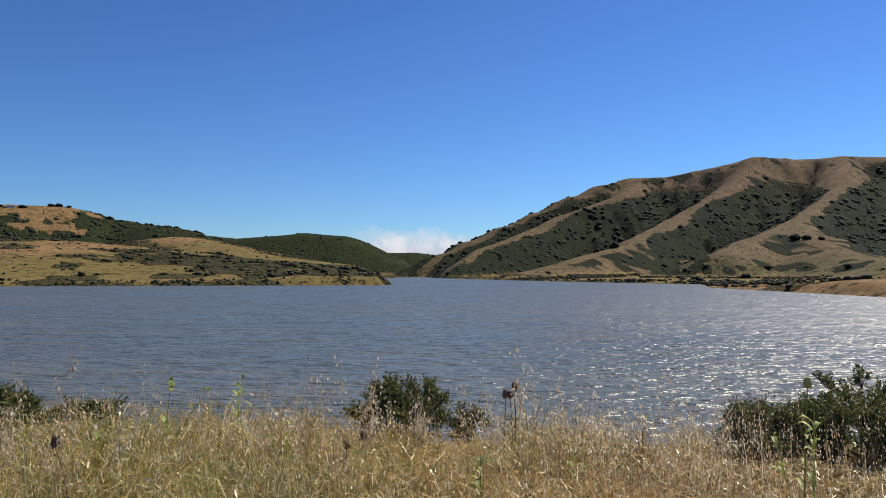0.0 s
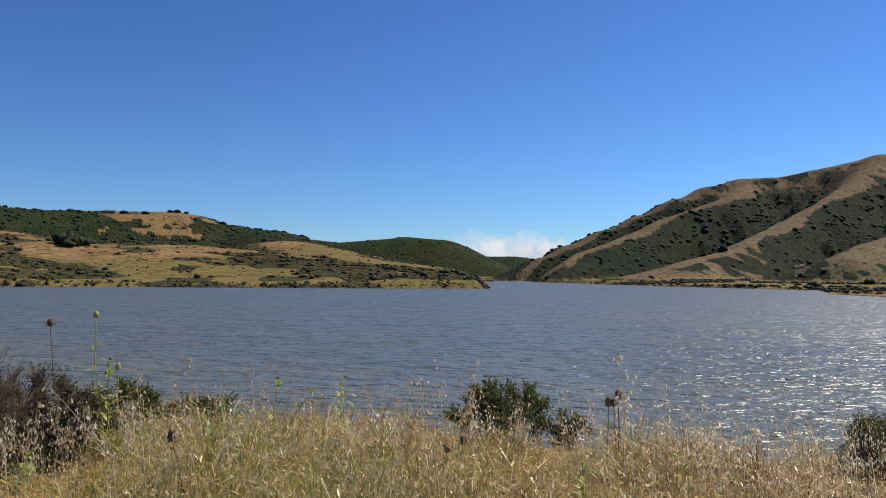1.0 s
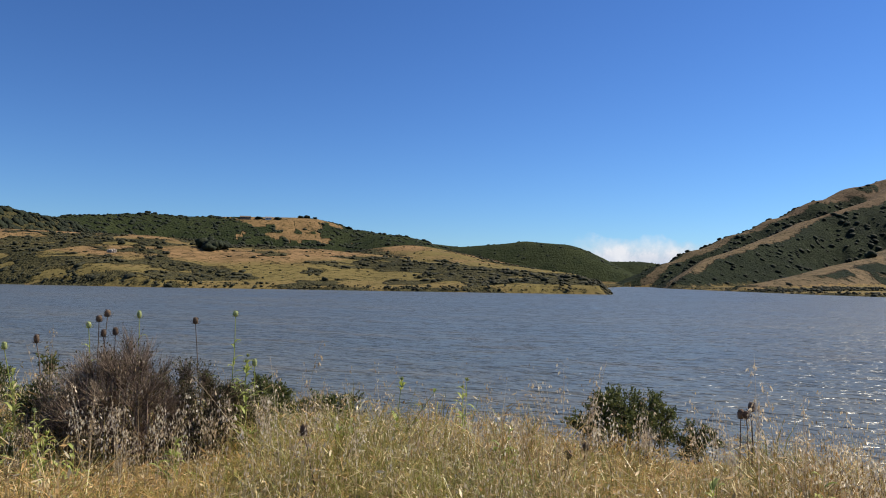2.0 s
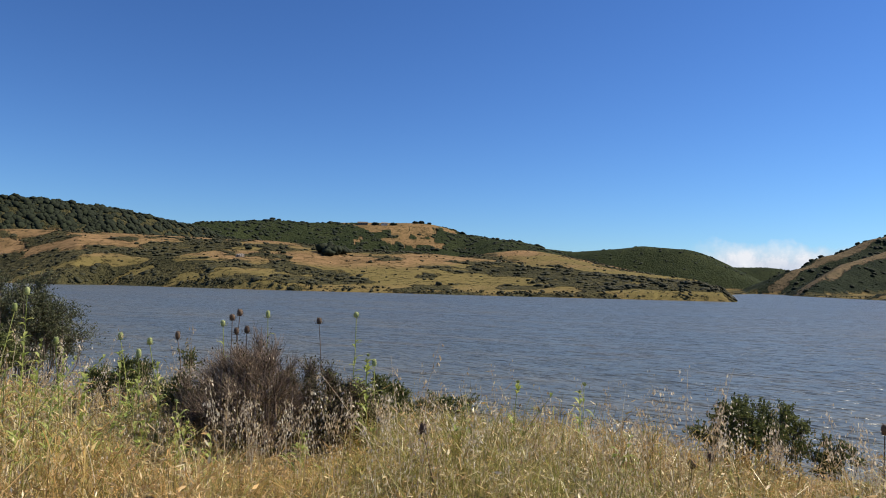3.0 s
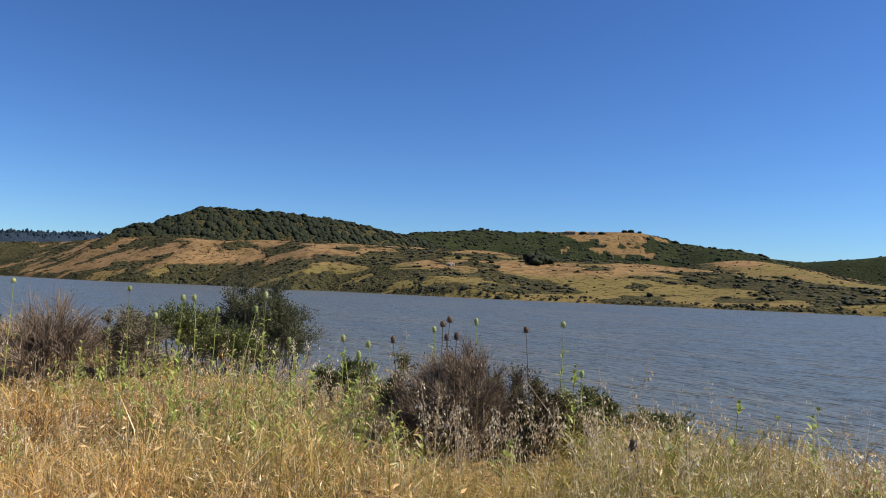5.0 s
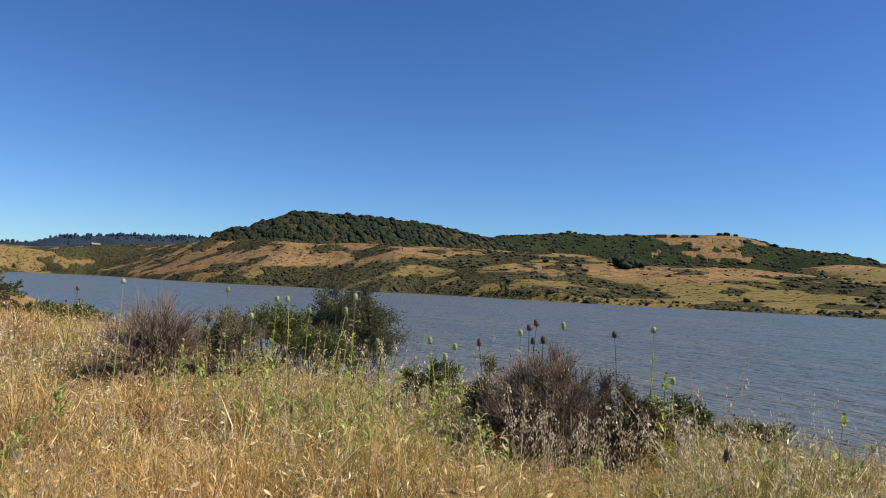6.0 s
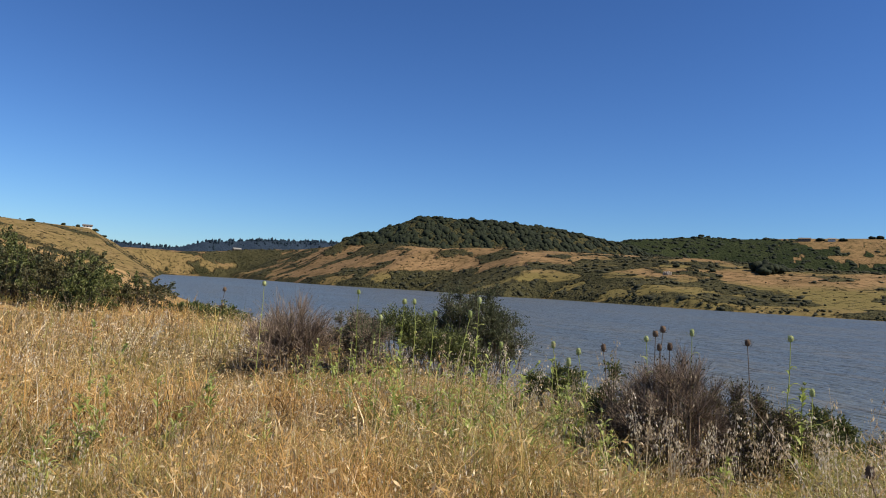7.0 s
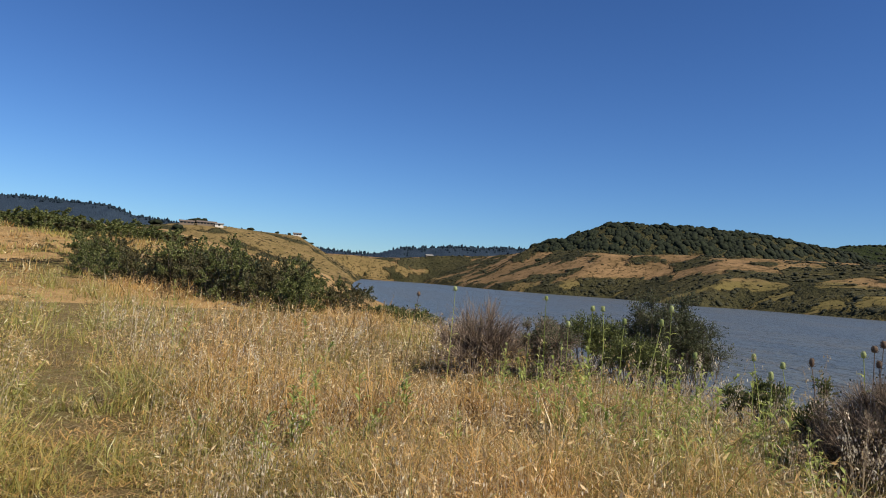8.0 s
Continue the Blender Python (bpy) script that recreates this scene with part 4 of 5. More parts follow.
def blades(name, x, y, z, tall, wid, lean, ld, rng, curved):
    n = len(x)
    face = rng.rand(n) * 6.283
    e = np.stack([np.cos(face) * wid, np.sin(face) * wid, 0 * x], -1)
    lx, ly = np.cos(ld) * lean * tall, np.sin(ld) * lean * tall
    base = np.stack([x, y, z - 0.02], -1)
    mid = base + np.stack([lx * 0.3, ly * 0.3, tall * 0.6], -1)
    tip = base + np.stack([lx, ly, tall * np.clip(1.02 - 0.35 * lean ** 2, 0.25, 1)], -1)
    if curved:
        V = np.stack([base - e, base + e, mid - e * 0.8, mid + e * 0.8, tip], 1).reshape(-1, 3)
        i = np.arange(n)[:, None] * 5
        F = np.concatenate([i + [0, 1, 3], i + [0, 3, 2], i + [2, 3, 4]])
    else:
        V = np.stack([base - e, base + e, tip], 1).reshape(-1, 3)
        F = np.arange(n * 3).reshape(-1, 3)
    return mesh_np(name, V, F), mid, tip


def field(rng, m, k, b0, b1, r0, reach):
    """Places of grass stalks, gathered in tufts: plan, tuft size, way outwards and the tuft's own number."""
    tb = rng.uniform(b0, b1, m)
    tr = r0 * reach ** rng.rand(m) ** 0.95
    tx, ty = plan(tb, tr)
    ox, oy = rng.normal(0, 0.042, (2, m, k)) * np.clip(tr / 5, 0.8, 4)[None, :, None]
    x, y = (tx[:, None] + ox).ravel(), (ty[:, None] + oy).ravel()
    return x, y, np.repeat(rng.uniform(0.7, 1.3, m), k), np.arctan2(oy, ox).ravel(), np.repeat(rng.rand(m), k)


def grass():
    rng = np.random.RandomState(5)
    x, y, full, out, own = (np.concatenate(q) for q in zip(field(rng, 21000, 18, -36, 112, 2.3, 15.0), field(rng, 3600, 16, 83, 113, 30.0, 3.6)))
    n = len(x)
    b, r = np.degrees(np.arctan2(-x, y)), np.hypot(x, y)
    z, kind, cover, lush, d = land(x, y)
    trod = off_path(x, y)
    keep = (r > 2.2) & (d > 1.2) & ((y < 7.6 + 0.06 * np.abs(x)) | (r > 33))
    x, y, z, r, trod, b, full, out, own = (q[keep] for q in (x, y, z, r, trod, b, full, out, own))
    n = len(x)
    clumps = 0.55 * fbm(x, y, 0.4, 3, 11.0) + 0.45 * fbm(x, y, 2.2, 2, 13.0)
    tall = (0.06 + 0.54 * step01(clumps, 0.36, 0.66)) * full * rng.uniform(0.45, 1.2, n) * np.where(b > 40, 1.1, 0.84)
    tall = np.where(b > 80, tall * (0.62 + 0.38 * step01(trod, 0.15, 0.9)), tall)
    for lb, lr, rad in LOW_GRASS:
        px, py = plan(lb, lr)
        tall = tall * (0.5 + 0.5 * step01(np.hypot(x - px, y - py), rad * 0.6, rad * 1.2))
    for lb, lr, rad, more in TALL_GRASS:
        px, py = plan(lb, lr)
        tall = tall + more * step01(np.hypot(x - px, y - py), rad * 1.2, rad * 0.3) * rng.uniform(0.4, 1.0, n)
    wid = (0.0012 + 0.0034 * rng.rand(n) ** 1.7) * np.clip(r / 4.5, 0.9, 20)
    lean = np.abs(rng.normal(0.6, 0.5, n)) + (rng.rand(n) < 0.35) * 1.4
    ld = np.where(rng.rand(n) < 0.6, out + rng.normal(0, 0.6, n), rng.normal(2.3, 1.4, n))
    # fallen and broken straws lie across the standing ones
    fallen = rng.rand(n) < 0.30
    z = z + np.where(fallen, tall * rng.uniform(0.15, 0.95, n), 0)
    lean = np.where(fallen, rng.uniform(1.5, 5.0, n), lean)
    ld = np.where(fallen, rng.uniform(0, 6.283, n), ld)
    tall = np.where(fallen, rng.uniform(0.03, 0.08, n), tall)
    patch = step01(fbm(x, y, 2.0, 3, 20.0) + 0.08 * step01(b, 45, 5) + 0.08 * step01(b, 6, -6) + 0.12 * step01(np.abs(b - 55), 14, 7) + 0.30 * step01(trod, 2.2, 0.3) * (b > 80) + 0.3 * (own - 0.5), 0.45, 0.75)
    fresh = np.clip(patch * rng.uniform(0.4, 1.0, n) + (rng.rand(n) < 0.08) * 0.8, 0, 1) * ~fallen
    rust = step01(fbm(x, y, 1.4, 3, 27.0) + 0.10 * step01(b, 30, 55) + 0.5 * (rng.rand(n) - 0.5), 0.45, 0.75)
    old = step01(0.5 * fbm(x, y, 0.22, 2, 51.0) + 0.75 * own + 0.25 * (rng.rand(n) - 0.5), 0.61, 0.77) * 0.95 * ~fallen
    close = r < 9.5
    heads = []
    for sel, name, k, label in ((close, "grass", 5, "dry golden grass with greener patches on the bank"), (~close, "grass_field", 3, "dry golden grass of the wider field")):
        me, mid, tip = blades(name, x[sel], y[sel], z[sel], tall[sel], wid[sel], lean[sel], ld[sel], rng, k == 5)
        values(me, "fresh", np.repeat(fresh[sel], k))
        values(me, "rust", np.repeat(rust[sel], k))
        values(me, "old", np.repeat(old[sel], k))
        me.materials.append(grass_blade)
        tagged(new(name, me), label, "grass", kind="stuff")
        heads.append((mid, tip, r[sel], fresh[sel], rust[sel], old[sel]))
    mid, tip, hr, hf, hu, ho = (np.concatenate(q) for q in zip(*heads))
    # seed heads: small plump husks along the upper part of the stalks
    s = np.where((rng.rand(len(mid)) < 0.75) & (hf < 0.7) & (ho < 0.5) & (hr < 40) & (off_path(mid[:, 0], mid[:, 1]) > 0.45))[0]
    s = np.concatenate([s, s[rng.rand(len(s)) < 0.3]])
    m = len(s)
    ax = (tip[s] - mid[s]) / np.linalg.norm(tip[s] - mid[s], axis=1, keepdims=True)
    ax += rng.normal(0, 0.7, (m, 3))
    ln = (rng.uniform(0.010, 0.032, m) * np.clip(hr[s] / 8, 1, 1.7))[:, None]
    sd = np.cross(ax, rng.normal(size=(m, 3)))
    sd *= ln * rng.uniform(0.16, 0.34, (m, 1)) / np.linalg.norm(sd, axis=1, keepdims=True)
    at = tip[s] - (tip[s] - mid[s]) * rng.rand(m, 1) * 0.7 + rng.normal(0, 0.006, (m, 3))
    V = np.stack([at - ax * ln * 0.3, at + ax * ln * 0.25 + sd, at + ax * ln, at + ax * ln * 0.25 - sd], 1).reshape(-1, 3)
    i = np.arange(m)[:, None] * 4
    me = mesh_np("grass_seed", V, np.concatenate([i + [0, 1, 2], i + [0, 2, 3]]))
    values(me, "fresh", np.repeat(hf[s] * 0.6, 4))
    values(me, "rust", np.repeat(hu[s] * 0.7, 4))
    me.materials.append(seed_head)
    tagged(new("grass_seed", me), "straw-coloured seed heads of the dry grass", "grass", kind="stuff")


def oat_plant(height, rng, stalks=3):
    """A tall wild oat: a few thin stalks with drooping branchlets and hanging pale husks."""
    ob = tagged(new("wild_oat"), "tall dry wild oat with hanging pale husks", "wild oat", group="tall wild oats")
    for i in range(stalks):
        st, hk = Quads(), Quads()
        h = height * (1.0 if i == 0 else rng.uniform(0.7, 0.95))
        lean = rng.normal(0, 0.17, 2) * h
        s = np.linspace(0, 1, 8)[:, None]
        p = np.concatenate([lean * s ** 1.6, h * s], 1)
        st.tube(p, np.linspace(0.0022, 0.0009, 8), 4)
        at, dn = [], []
        for j in range(18):
            u = rng.uniform(0.6, 1.0)
            q = np.array([*(lean * u ** 1.6), h * u])
            a = rng.rand() * 6.283
            o = np.array([math.cos(a), math.sin(a), 0.6]) * rng.uniform(0.03, 0.09) * (1.25 - u * 0.7)
            e = q + o - [0, 0, 0.02]
            st.tube([q, q + o * 0.7, e], [0.0007, 0.0006, 0.0005], 3)
            at.append(e)
            dn.append((0.2 * math.cos(a), 0.2 * math.sin(a), -1))
        for turn in range(2):
            hk.leaves(at, np.array(dn) + rng.normal(0, 0.3, (18, 3)), rng.uniform(0.02, 0.036, 18), 0.2, rng, 0.05)
        stalk = part("stalk", st, oat_husk, ob)
        tagged(part("panicle", hk, oat_husk, stalk, "pale hanging oat husks"), kind="stuff")
    return ob


def oats():
    """Wild oats: thin leaning stalks with hanging husks."""
    rng = np.random.RandomState(6)
    n = 9000
    b = rng.uniform(-35, 110, n)
    r = 3.0 * 7.5 ** rng.rand(n)
    x, y = plan(b, r)
    z, kind, cover, lush, d = land(x, y)
    keep = (d > 1.5) & (y < 8.2) & (off_path(x, y) > 0.6) & (fbm(x, y, 2.0, 3, 31.0) > 0.42)
    x, y, z, r, b = x[keep], y[keep], z[keep], r[keep], b[keep]
    n = len(x)
    tall = rng.uniform(0.24, 0.56, n) + 0.5 * (rng.rand(n) ** 9)
    ld, lean = rng.normal(2.4, 1.2, n), np.abs(rng.normal(0.22, 0.2, n))
    lx, ly = np.cos(ld) * lean * tall, np.sin(ld) * lean * tall
    base = np.stack([x, y, z], -1)
    k = 9
    wid = 0.0013 * np.clip(r / 5, 1, 3)
    face = rng.rand(n) * 6.283
    e = np.stack([np.cos(face) * wid, np.sin(face) * wid, 0 * x], -1)
    tip = base + np.stack([lx, ly, tall], -1)
    mid = base + np.stack([lx * 0.3, ly * 0.3, tall * 0.55], -1)
    stalks = np.stack([base - e, base + e, mid - e, mid + e, tip], 1).reshape(-1, 3)
    i = np.arange(n)[:, None] * 5
    F = [np.concatenate([i + [0, 1, 3], i + [0, 3, 2], i + [2, 3, 4]])]
    u = rng.uniform(0.45, 1.02, (n, k, 1))
    at = mid[:, None] * (1 - u) + tip[:, None] * u + rng.normal(0, 0.028, (n, k, 3)) * [1, 1, 0.5]
    ln = rng.uniform(0.018, 0.03, (n, k, 1)) * np.clip(r / 7, 1, 2)[:, None, None]
    a = rng.rand(n, k) * 6.283
    sd = np.stack([np.cos(a), np.sin(a), 0 * a], -1) * ln * 0.16
    dn = np.array([0, 0, -1.0]) * ln + np.array([0.3, 0.3, 0]) * sd
    H = np.stack([at, at + dn * 0.45 + sd, at + dn, at + dn * 0.45 - sd], 2).reshape(-1, 3)
    j = np.arange(n * k)[:, None] * 4 + len(stalks)
    F += [j + [0, 1, 2], j + [0, 2, 3]]
    me = mesh_np("wild_oats", np.concatenate([stalks, H]), np.concatenate(F))
    values(me, "fresh", np.zeros(len(stalks) + len(H)))
    me.materials.append(loose_husk)
    tagged(new("wild_oats", me), "pale wild oats with hanging husks among the grass", "grass", kind="stuff")


grass()
oats()


def bank_plants():
    rng = np.random.RandomState(9)
    def bush(bearing, distance, top, label, width, wood, leaf, *rest, **more):
        x, y = plan(bearing, distance)
        place(shrub(label, width, top - height_at(x, y), rng, wood, leaf, *rest, **more), bearing, distance)

    # the dark half-dead bush in the middle and its leafy ends
    bush(40.3, 7.0, 4.58, "large half-dead coyote brush with dark brown bare twigs", 1.5, dead_twig, dark_leaf, 96, 60, 26, 0.022, 0.25, 0.19, 0.45, 0.0021, -0.6, rise=0.75, fan=0.5)
    bush(32.4, 7.3, 4.06, "low dark brush at the side of the half-dead bush", 0.8, dead_twig, dark_leaf, 36, 34, 260, 0.02, 0.28, 0.18, 0.45, 0.0022, -0.6)
    bush(35.4, 7.0, 4.36, "dense brown-green brush beside the half-dead bush", 1.0, dead_twig, dark_leaf, 44, 46, 300, 0.018, 0.28, 0.17, 0.45, 0.0022, -0.6, rise=0.8)
    bush(44.6, 6.9, 4.16, "low tangle of grey dead twigs", 0.8, dead_twig, dark_leaf, 34, 50, 30, 0.02, 0.25, 0.24, 0.3, 0.002, -0.6, rise=0.8)
    bush(45.4, 7.2, 4.52, "dark leafy brush sprig beside the half-dead bush", 0.36, dead_twig, brush_leaf, 12, 24, 200, 0.026, 0.3, tuft=0.4)
    bush(31.6, 8.2, 4.02, "low green brush on the bank's edge", 0.9, grey_bark, brush_leaf, 26, 15, 330, 0.024, tuft=0.45)
    bush(25.6, 8.4, 3.8, "low dark green brush above the water", 0.95, grey_bark, brush_leaf, 24, 15, 330, 0.024, tuft=0.45)
    bush(30.2, 8.6, 3.98, "low dark green brush above the water", 0.75, grey_bark, brush_leaf, 20, 15, 330, 0.024, tuft=0.45)
    bush(3.4, 8.2, 3.98, "flat-topped green coyote brush on open grey stems", 1.35, grey_bark, brush_leaf, 60, 16, 300, 0.026, 0.3, 0.15, 0.55, 0.003, 0.15, rise=0.4, tuft=0.5)
    bush(-2.2, 7.9, 3.7, "small dark green brush among the grass", 0.5, grey_bark, brush_leaf, 16, 20, 280, 0.022, tuft=0.45)
    bush(-30.0, 7.8, 4.2, "large dark green brush on the bank's edge", 1.7, grey_bark, brush_leaf, 64, 16, 340, 0.026, 0.3, 0.17, 0.55, 0.003, -0.4, rise=0.5, tuft=0.45)
    bush(-24.2, 7.4, 3.92, "green brush with bare lower branches", 1.25, dead_twig, brush_leaf, 44, 30, 190, 0.026, 0.3, 0.2, 0.45, 0.003, -0.5, rise=0.5, tuft=0.4)
    bush(56.4, 17.0, 5.35, "airy grey-green willow shrub at the water", 2.95, grey_bark, grey_leaf, 72, 22, 520, 0.046, 0.2, 0.16, 0.55, 0.004, 0.0, rise=0.25)
    bush(70.3, 12.4, 4.78, "bare brown twig bush in the dry grass", 1.9, dead_twig, dark_leaf, 44, 46, 20, 0.03, 0.25, 0.30, 0.25, 0.0042, -0.5, rise=0.8, fan=0.5)
    bush(65.0, 12.8, 4.72, "brown and green brush in the dry grass", 1.6, dead_twig, grey_leaf, 48, 40, 150, 0.034, 0.26, 0.18, 0.35, 0.004, -0.6)
    bush(62.0, 15.2, 4.72, "dark green brush behind the dry twigs", 2.2, grey_bark, brush_leaf, 46, 12, 380, 0.038, tuft=0.45)
    bush(58.2, 13.6, 4.35, "dark green brush under the willow", 1.5, grey_bark, brush_leaf, 34, 12, 340, 0.034, tuft=0.45)
    bush(49.4, 9.4, 4.15, "round green brush on the bank", 1.1, grey_bark, brush_leaf, 32, 14, 340, 0.025, tuft=0.45)
    bush(75.3, 26.0, 3.95, "green brush at the water's edge", 2.2, grey_bark, brush_leaf, 30, 20, 180, 0.07)
    bush(77.6, 29.0, 3.9, "green brush at the water's edge", 2.0, grey_bark, brush_leaf, 26, 20, 180, 0.07)
    # teasels: bearing, distance, height of the top, ripe or green, leaves
    for b, d, top, ripe, leafy in ((46.1, 7.4, 4.40, 1, 0), (42.3, 7.6, 4.57, 1, 0), (41.7, 7.5, 4.62, 1, 0), (41.9, 7.2, 4.46, 1, 0), (41.2, 7.2, 4.47, 1, 0), (35.8, 8.0, 4.52, 1, 0), (39.6, 8.0, 4.58, 0, 3), (32.9, 7.9, 4.60, 0, 14), (31.5, 7.6, 4.12, 0, 6),
                                   (49.9, 7.8, 4.37, 0, 2), (47.9, 7.9, 4.31, 0, 2), (42.9, 7.8, 4.50, 0, 3), (48.7, 7.2, 4.25, 0, 9), (55.8, 8.0, 4.79, 0, 16), (56.5, 8.4, 4.62, 0, 8), (59.3, 8.6, 4.60, 0, 8), (61.7, 9.2, 4.71, 0, 8), (60.9, 9.0, 4.72, 0, 8), (63.6, 9.0, 4.50, 0, 6),
                                   (65.4, 9.6, 4.80, 0, 8), (72.6, 10.4, 4.84, 0, 6), (54.0, 7.6, 4.35, 0, 6), (-26.4, 5.2, 4.28, 0, 5), (6.2, 5.4, 3.8, 1, 0), (7.4, 5.3, 3.76, 1, 0), (27.7, 4.8, 4.0, 1, 0), (-5.2, 6.3, 3.95, 1, 0), (-5.6, 6.4, 3.99, 1, 0), (-4.9, 6.45, 3.92, 1, 0), (75.5, 11.0, 4.72, 1, 0)):
        x, y = plan(b, d)
        place(teasel("dry brown teasel standing in the grass" if ripe else "green teasel with a spiny head", top - height_at(x, y), rng, ripe, leafy), b, d, 0.0, rng.rand() * 360)
    # tall oats against the water: bearing, distance, height of the top
    for b, d, top in ((29.2, 4.6, 4.6), (28.3, 4.8, 4.35), (7.9, 5.0, 4.45), (6.4, 5.2, 4.5), (-6.1, 5.0, 4.55), (-2.9, 5.6, 4.2), (-8.8, 5.2, 4.35), (-9.9, 5.4, 4.2), (-13.4, 5.4, 4.1), (14.0, 5.6, 4.12), (10.6, 5.4, 4.1), (1.4, 6.4, 3.9), (5.4, 6.6, 3.85), (33.2, 6.2, 4.1),
                      (42.6, 6.3, 4.15), (45.2, 7.0, 4.6), (52.0, 7.4, 4.5), (31.0, 6.4, 4.1), (-17.0, 5.4, 3.95), (19.0, 5.4, 4.0), (24.5, 5.2, 4.1), (-20.5, 5.6, 4.0), (59.0, 7.8, 4.45), (74.0, 9.5, 4.55), (81.0, 10.0, 4.5), (42.9, 5.9, 4.22), (40.6, 5.9, 4.12), (36.6, 6.1, 4.12), (34.6, 6.2, 3.98), (38.9, 6.0, 3.98), (30.0, 5.4, 4.2), (27.4, 5.0, 4.3), (4.2, 5.8, 4.1), (2.2, 5.9, 4.0), (-4.6, 5.4, 4.1), (-12.0, 5.2, 4.0), (21.5, 5.8, 4.05), (54.2, 7.8, 4.55), (53.6, 7.6, 4.4)):
        x, y = plan(b, d)
        place(oat_plant(top - height_at(x, y), rng), b, d, 0.0, rng.rand() * 360)
    # green weeds
    for b, d, h, lv, bd in ((15.4, 6.6, 0.62, 12, 2), (20.8, 6.8, 0.6, 14, 1), (25.0, 6.0, 0.5, 12, 1), (85.0, 6.6, 0.55, 34, 0), (79.6, 7.0, 0.6, 26, 0), (84.4, 8.6, 0.95, 18, 3), (93.8, 12.5, 1.15, 16, 4), (57.5, 6.4, 0.75, 30, 2), (55.2, 8.2, 0.8, 26, 2), (58.4, 8.8, 0.85, 26, 2), (61.8, 9.4, 0.85, 26, 2), (53.4, 8.6, 0.7, 22, 1), (50.6, 6.0, 0.5, 20, 1), (65.6, 8.6, 0.75, 24, 2), (69.5, 9.2, 0.6, 22, 1), (46.0, 6.3, 0.5, 20, 1), (43.5, 5.6, 0.4, 18, 0), (76.0, 7.6, 0.55, 24, 1), (83.2, 7.4, 0.5, 24, 1), (52.5, 6.8, 0.65, 24, 1), (54.5, 6.2, 0.6, 22, 1), (59.5, 6.8, 0.7, 24, 2), (49.8, 7.4, 0.75, 22, 1), (47.2, 7.0, 0.7, 22, 1), (62.5, 7.0, 0.6, 20, 1), (68.5, 10.2, 0.7, 22, 1), (32.0, 6.8, 0.75, 20, 1), (36.8, 5.9, 0.35, 16, 0), (87.0, 6.2, 0.4, 20, 0), (82.0, 5.6, 0.4, 18, 0), (92.0, 6.8, 0.35, 18, 0), (56.0, 7.2, 0.9, 24, 2), (61.0, 7.6, 0.85, 22, 2), (64.0, 8.2, 0.9, 24, 2), (48.5, 6.4, 0.6, 20, 1), (66.8, 9.6, 0.85, 26, 2),
                            (-26.6, 4.3, 0.8, 14, 0), (-3.0, 4.5, 0.45, 10, 0), (32.5, 7.2, 0.7, 18, 1), (88.0, 5.6, 0.4, 18, 0), (78.0, 5.2, 0.35, 14, 0), (72.0, 6.5, 0.45, 14, 0), (45.0, 5.6, 0.4, 12, 0), (12.0, 5.6, 0.4, 12, 0), (-10.0, 5.0, 0.4, 12, 0)):
        place(weed("leafy green weed among the dry grass", h * 1.15, rng, lv, bd), b, d, 0.0, rng.rand() * 360)


bank_plants()


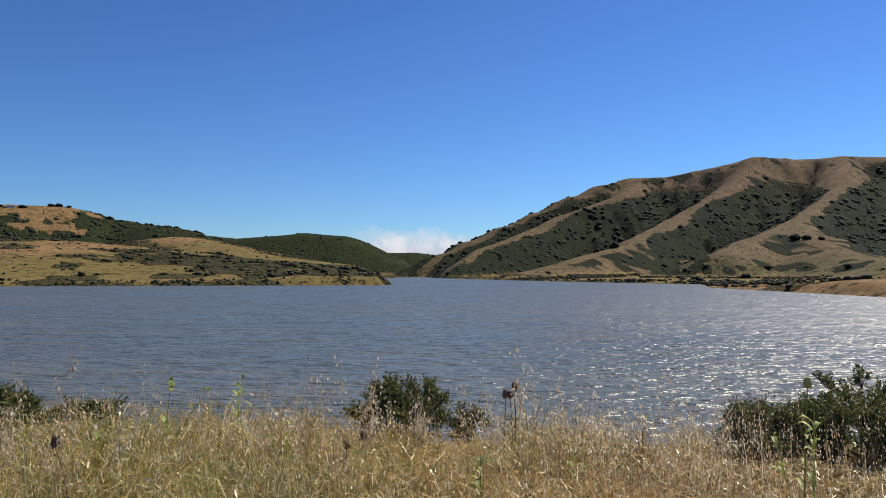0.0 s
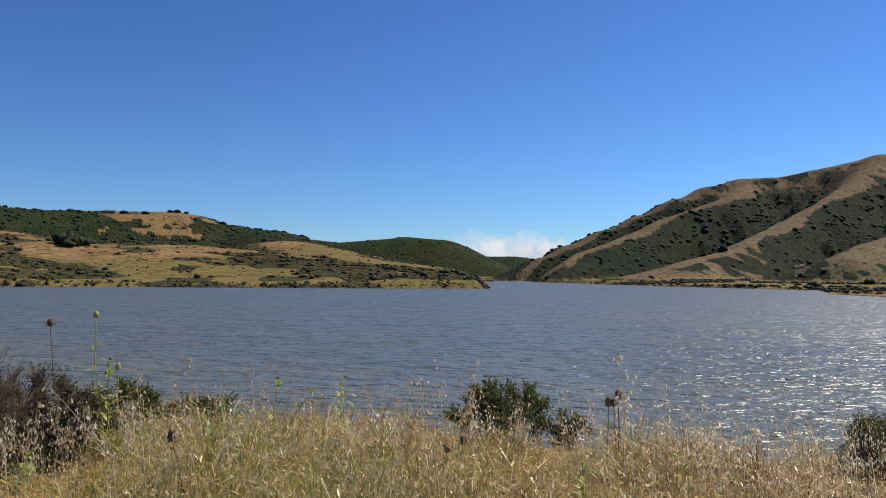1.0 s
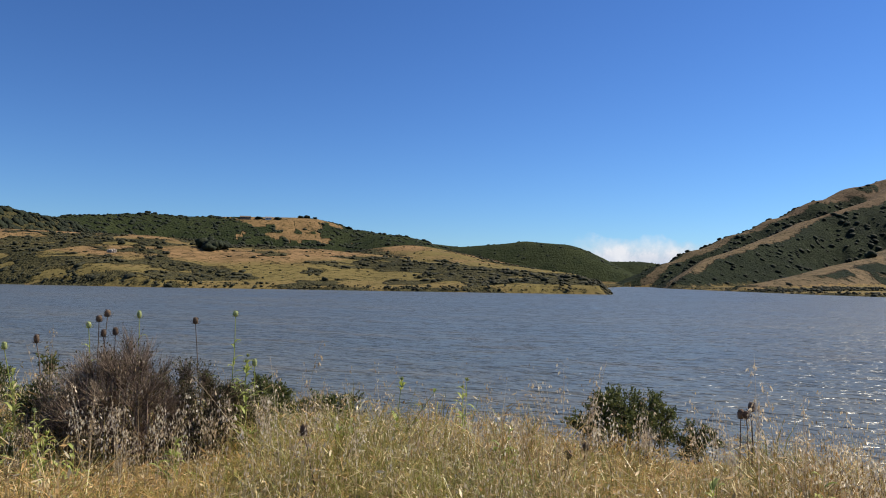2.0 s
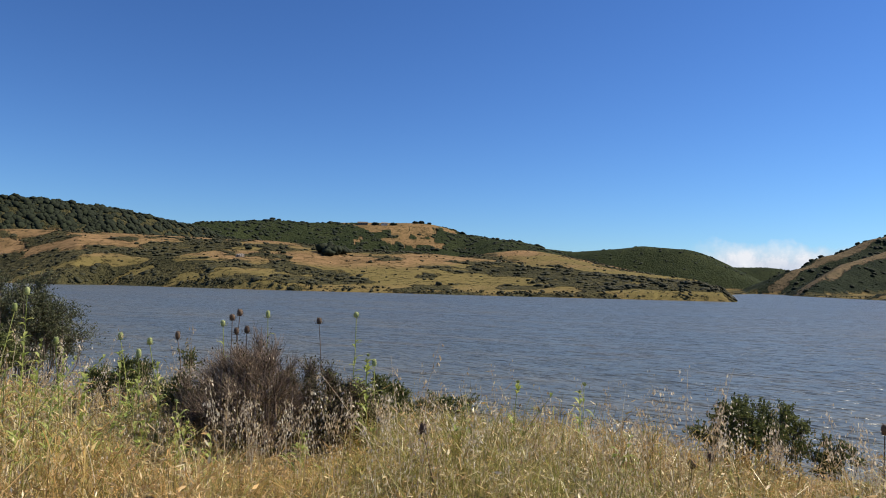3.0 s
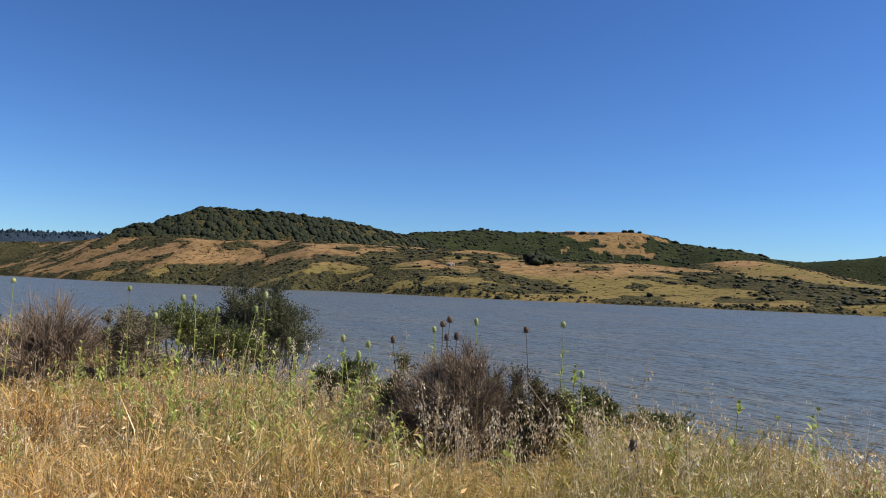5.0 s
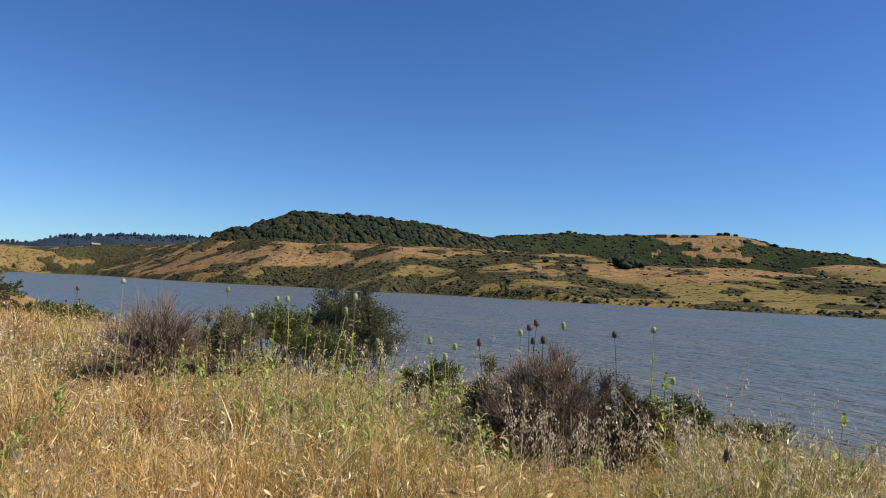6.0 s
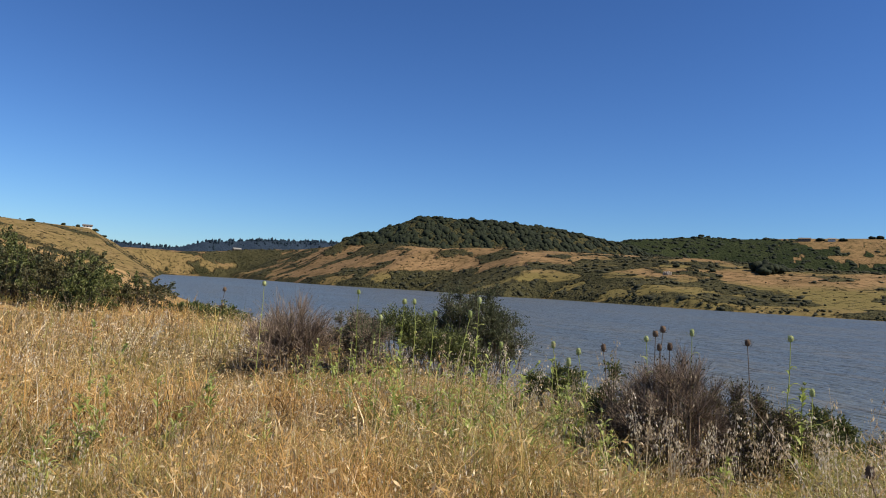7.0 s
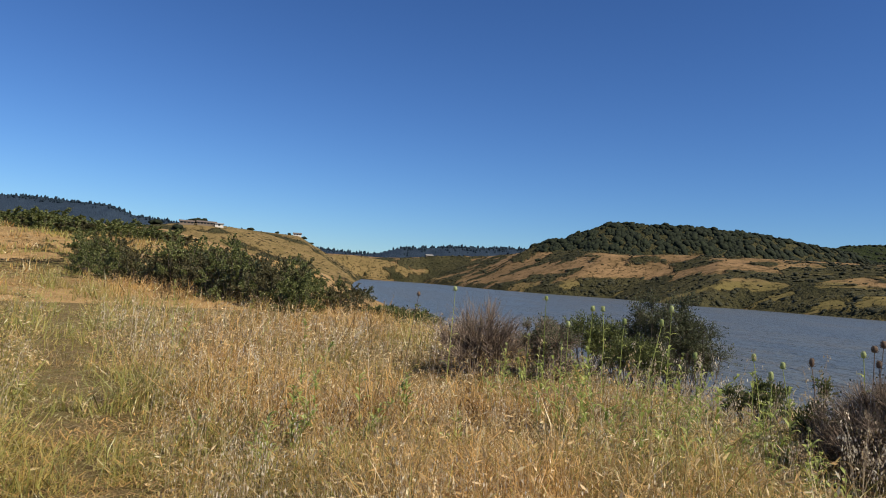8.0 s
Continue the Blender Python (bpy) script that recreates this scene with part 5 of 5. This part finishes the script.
def brush_thicket():
    """The thicket of shrubs between the field and the golden slope: a few bushes, repeated."""
    rng = np.random.RandomState(14)
    kinds = [shrub("dense dark green shrub in the thicket beyond the field", w, h, rng, grey_bark, lf, 28, 2, int(n * 1.5), 0.09, 0.4, 0.27, 0.5, 0.007, -0.6, rise=0.1, fan=0.9)
             for w, h, n, lf in ((4.0, 2.7, 100, brush_leaf), (3.4, 2.3, 95, brush_leaf), (4.4, 2.6, 100, dark_leaf), (3.0, 2.0, 90, grey_leaf))]
    done = 0
    for i in range(90):
        b = rng.uniform(79.0, 100)
        d0 = np.interp(b, [79, 87, 93, 100], [24, 28, 33, 42])
        d = d0 * rng.uniform(1.0, 1.35)
        size = np.interp(b, [79, 85, 90, 100], [0.5, 0.7, 0.9, 0.8]) * rng.uniform(0.75, 1.15)
        x, y = plan(b, d)
        if float(shore_distance(np.array([x]), np.array([y]))[0]) < 1.0 or done >= 42:
            continue
        src = kinds[done % 4]
        m = pose(float(x), float(y), height_at(x, y) - 0.1, 0, 0, rng.rand() * 360)
        ob = src if done < 4 else copy_thing(src, m)
        ob.matrix_basis = m
        ob.scale = (size, size, size * rng.uniform(0.9, 1.15))
        tagged(ob, group="thicket shrubs")
        done += 1


brush_thicket()


def slope_shrubs():
    """Shrubs scattered over the top and foot of the near golden slope."""
    rng = np.random.RandomState(19)
    kinds = [shrub("rounded green shrub on the golden slope", w, h, rng, grey_bark, lf, 20, 1, int(n * 0.9), 0.21, 0.4, 0.3, 0.5, 0.01, -0.6, rise=0.1, fan=1.0)
             for w, h, n, lf in ((4.6, 2.6, 90, brush_leaf), (3.6, 2.2, 80, dark_leaf), (5.4, 3.0, 100, brush_leaf))]
    done = 0
    for i in range(800):
        b = rng.uniform(93, 106.5)
        d = rng.uniform(72, 136)
        x, y = plan(b, d)
        dense = float(fbm(np.array([x]), np.array([y]), 22.0, 3, 41.0)[0])
        edge = 0.3 if b > 100.6 and d > 84 - 4 * (b - 104) else 0.0 if b > 98 else -0.1
        if dense + edge < 0.5 or done >= 76:
            continue
        m = pose(float(x), float(y), height_at(x, y) - 0.15, 0, 0, rng.rand() * 360)
        ob = kinds[done] if done < 3 else copy_thing(kinds[done % 3], m)
        ob.matrix_basis = m
        size = rng.uniform(0.5, 0.95)
        ob.scale = (size * 1.25, size * 1.25, size * 0.8)
        tagged(ob, group="slope shrubs")
        done += 1


slope_shrubs()
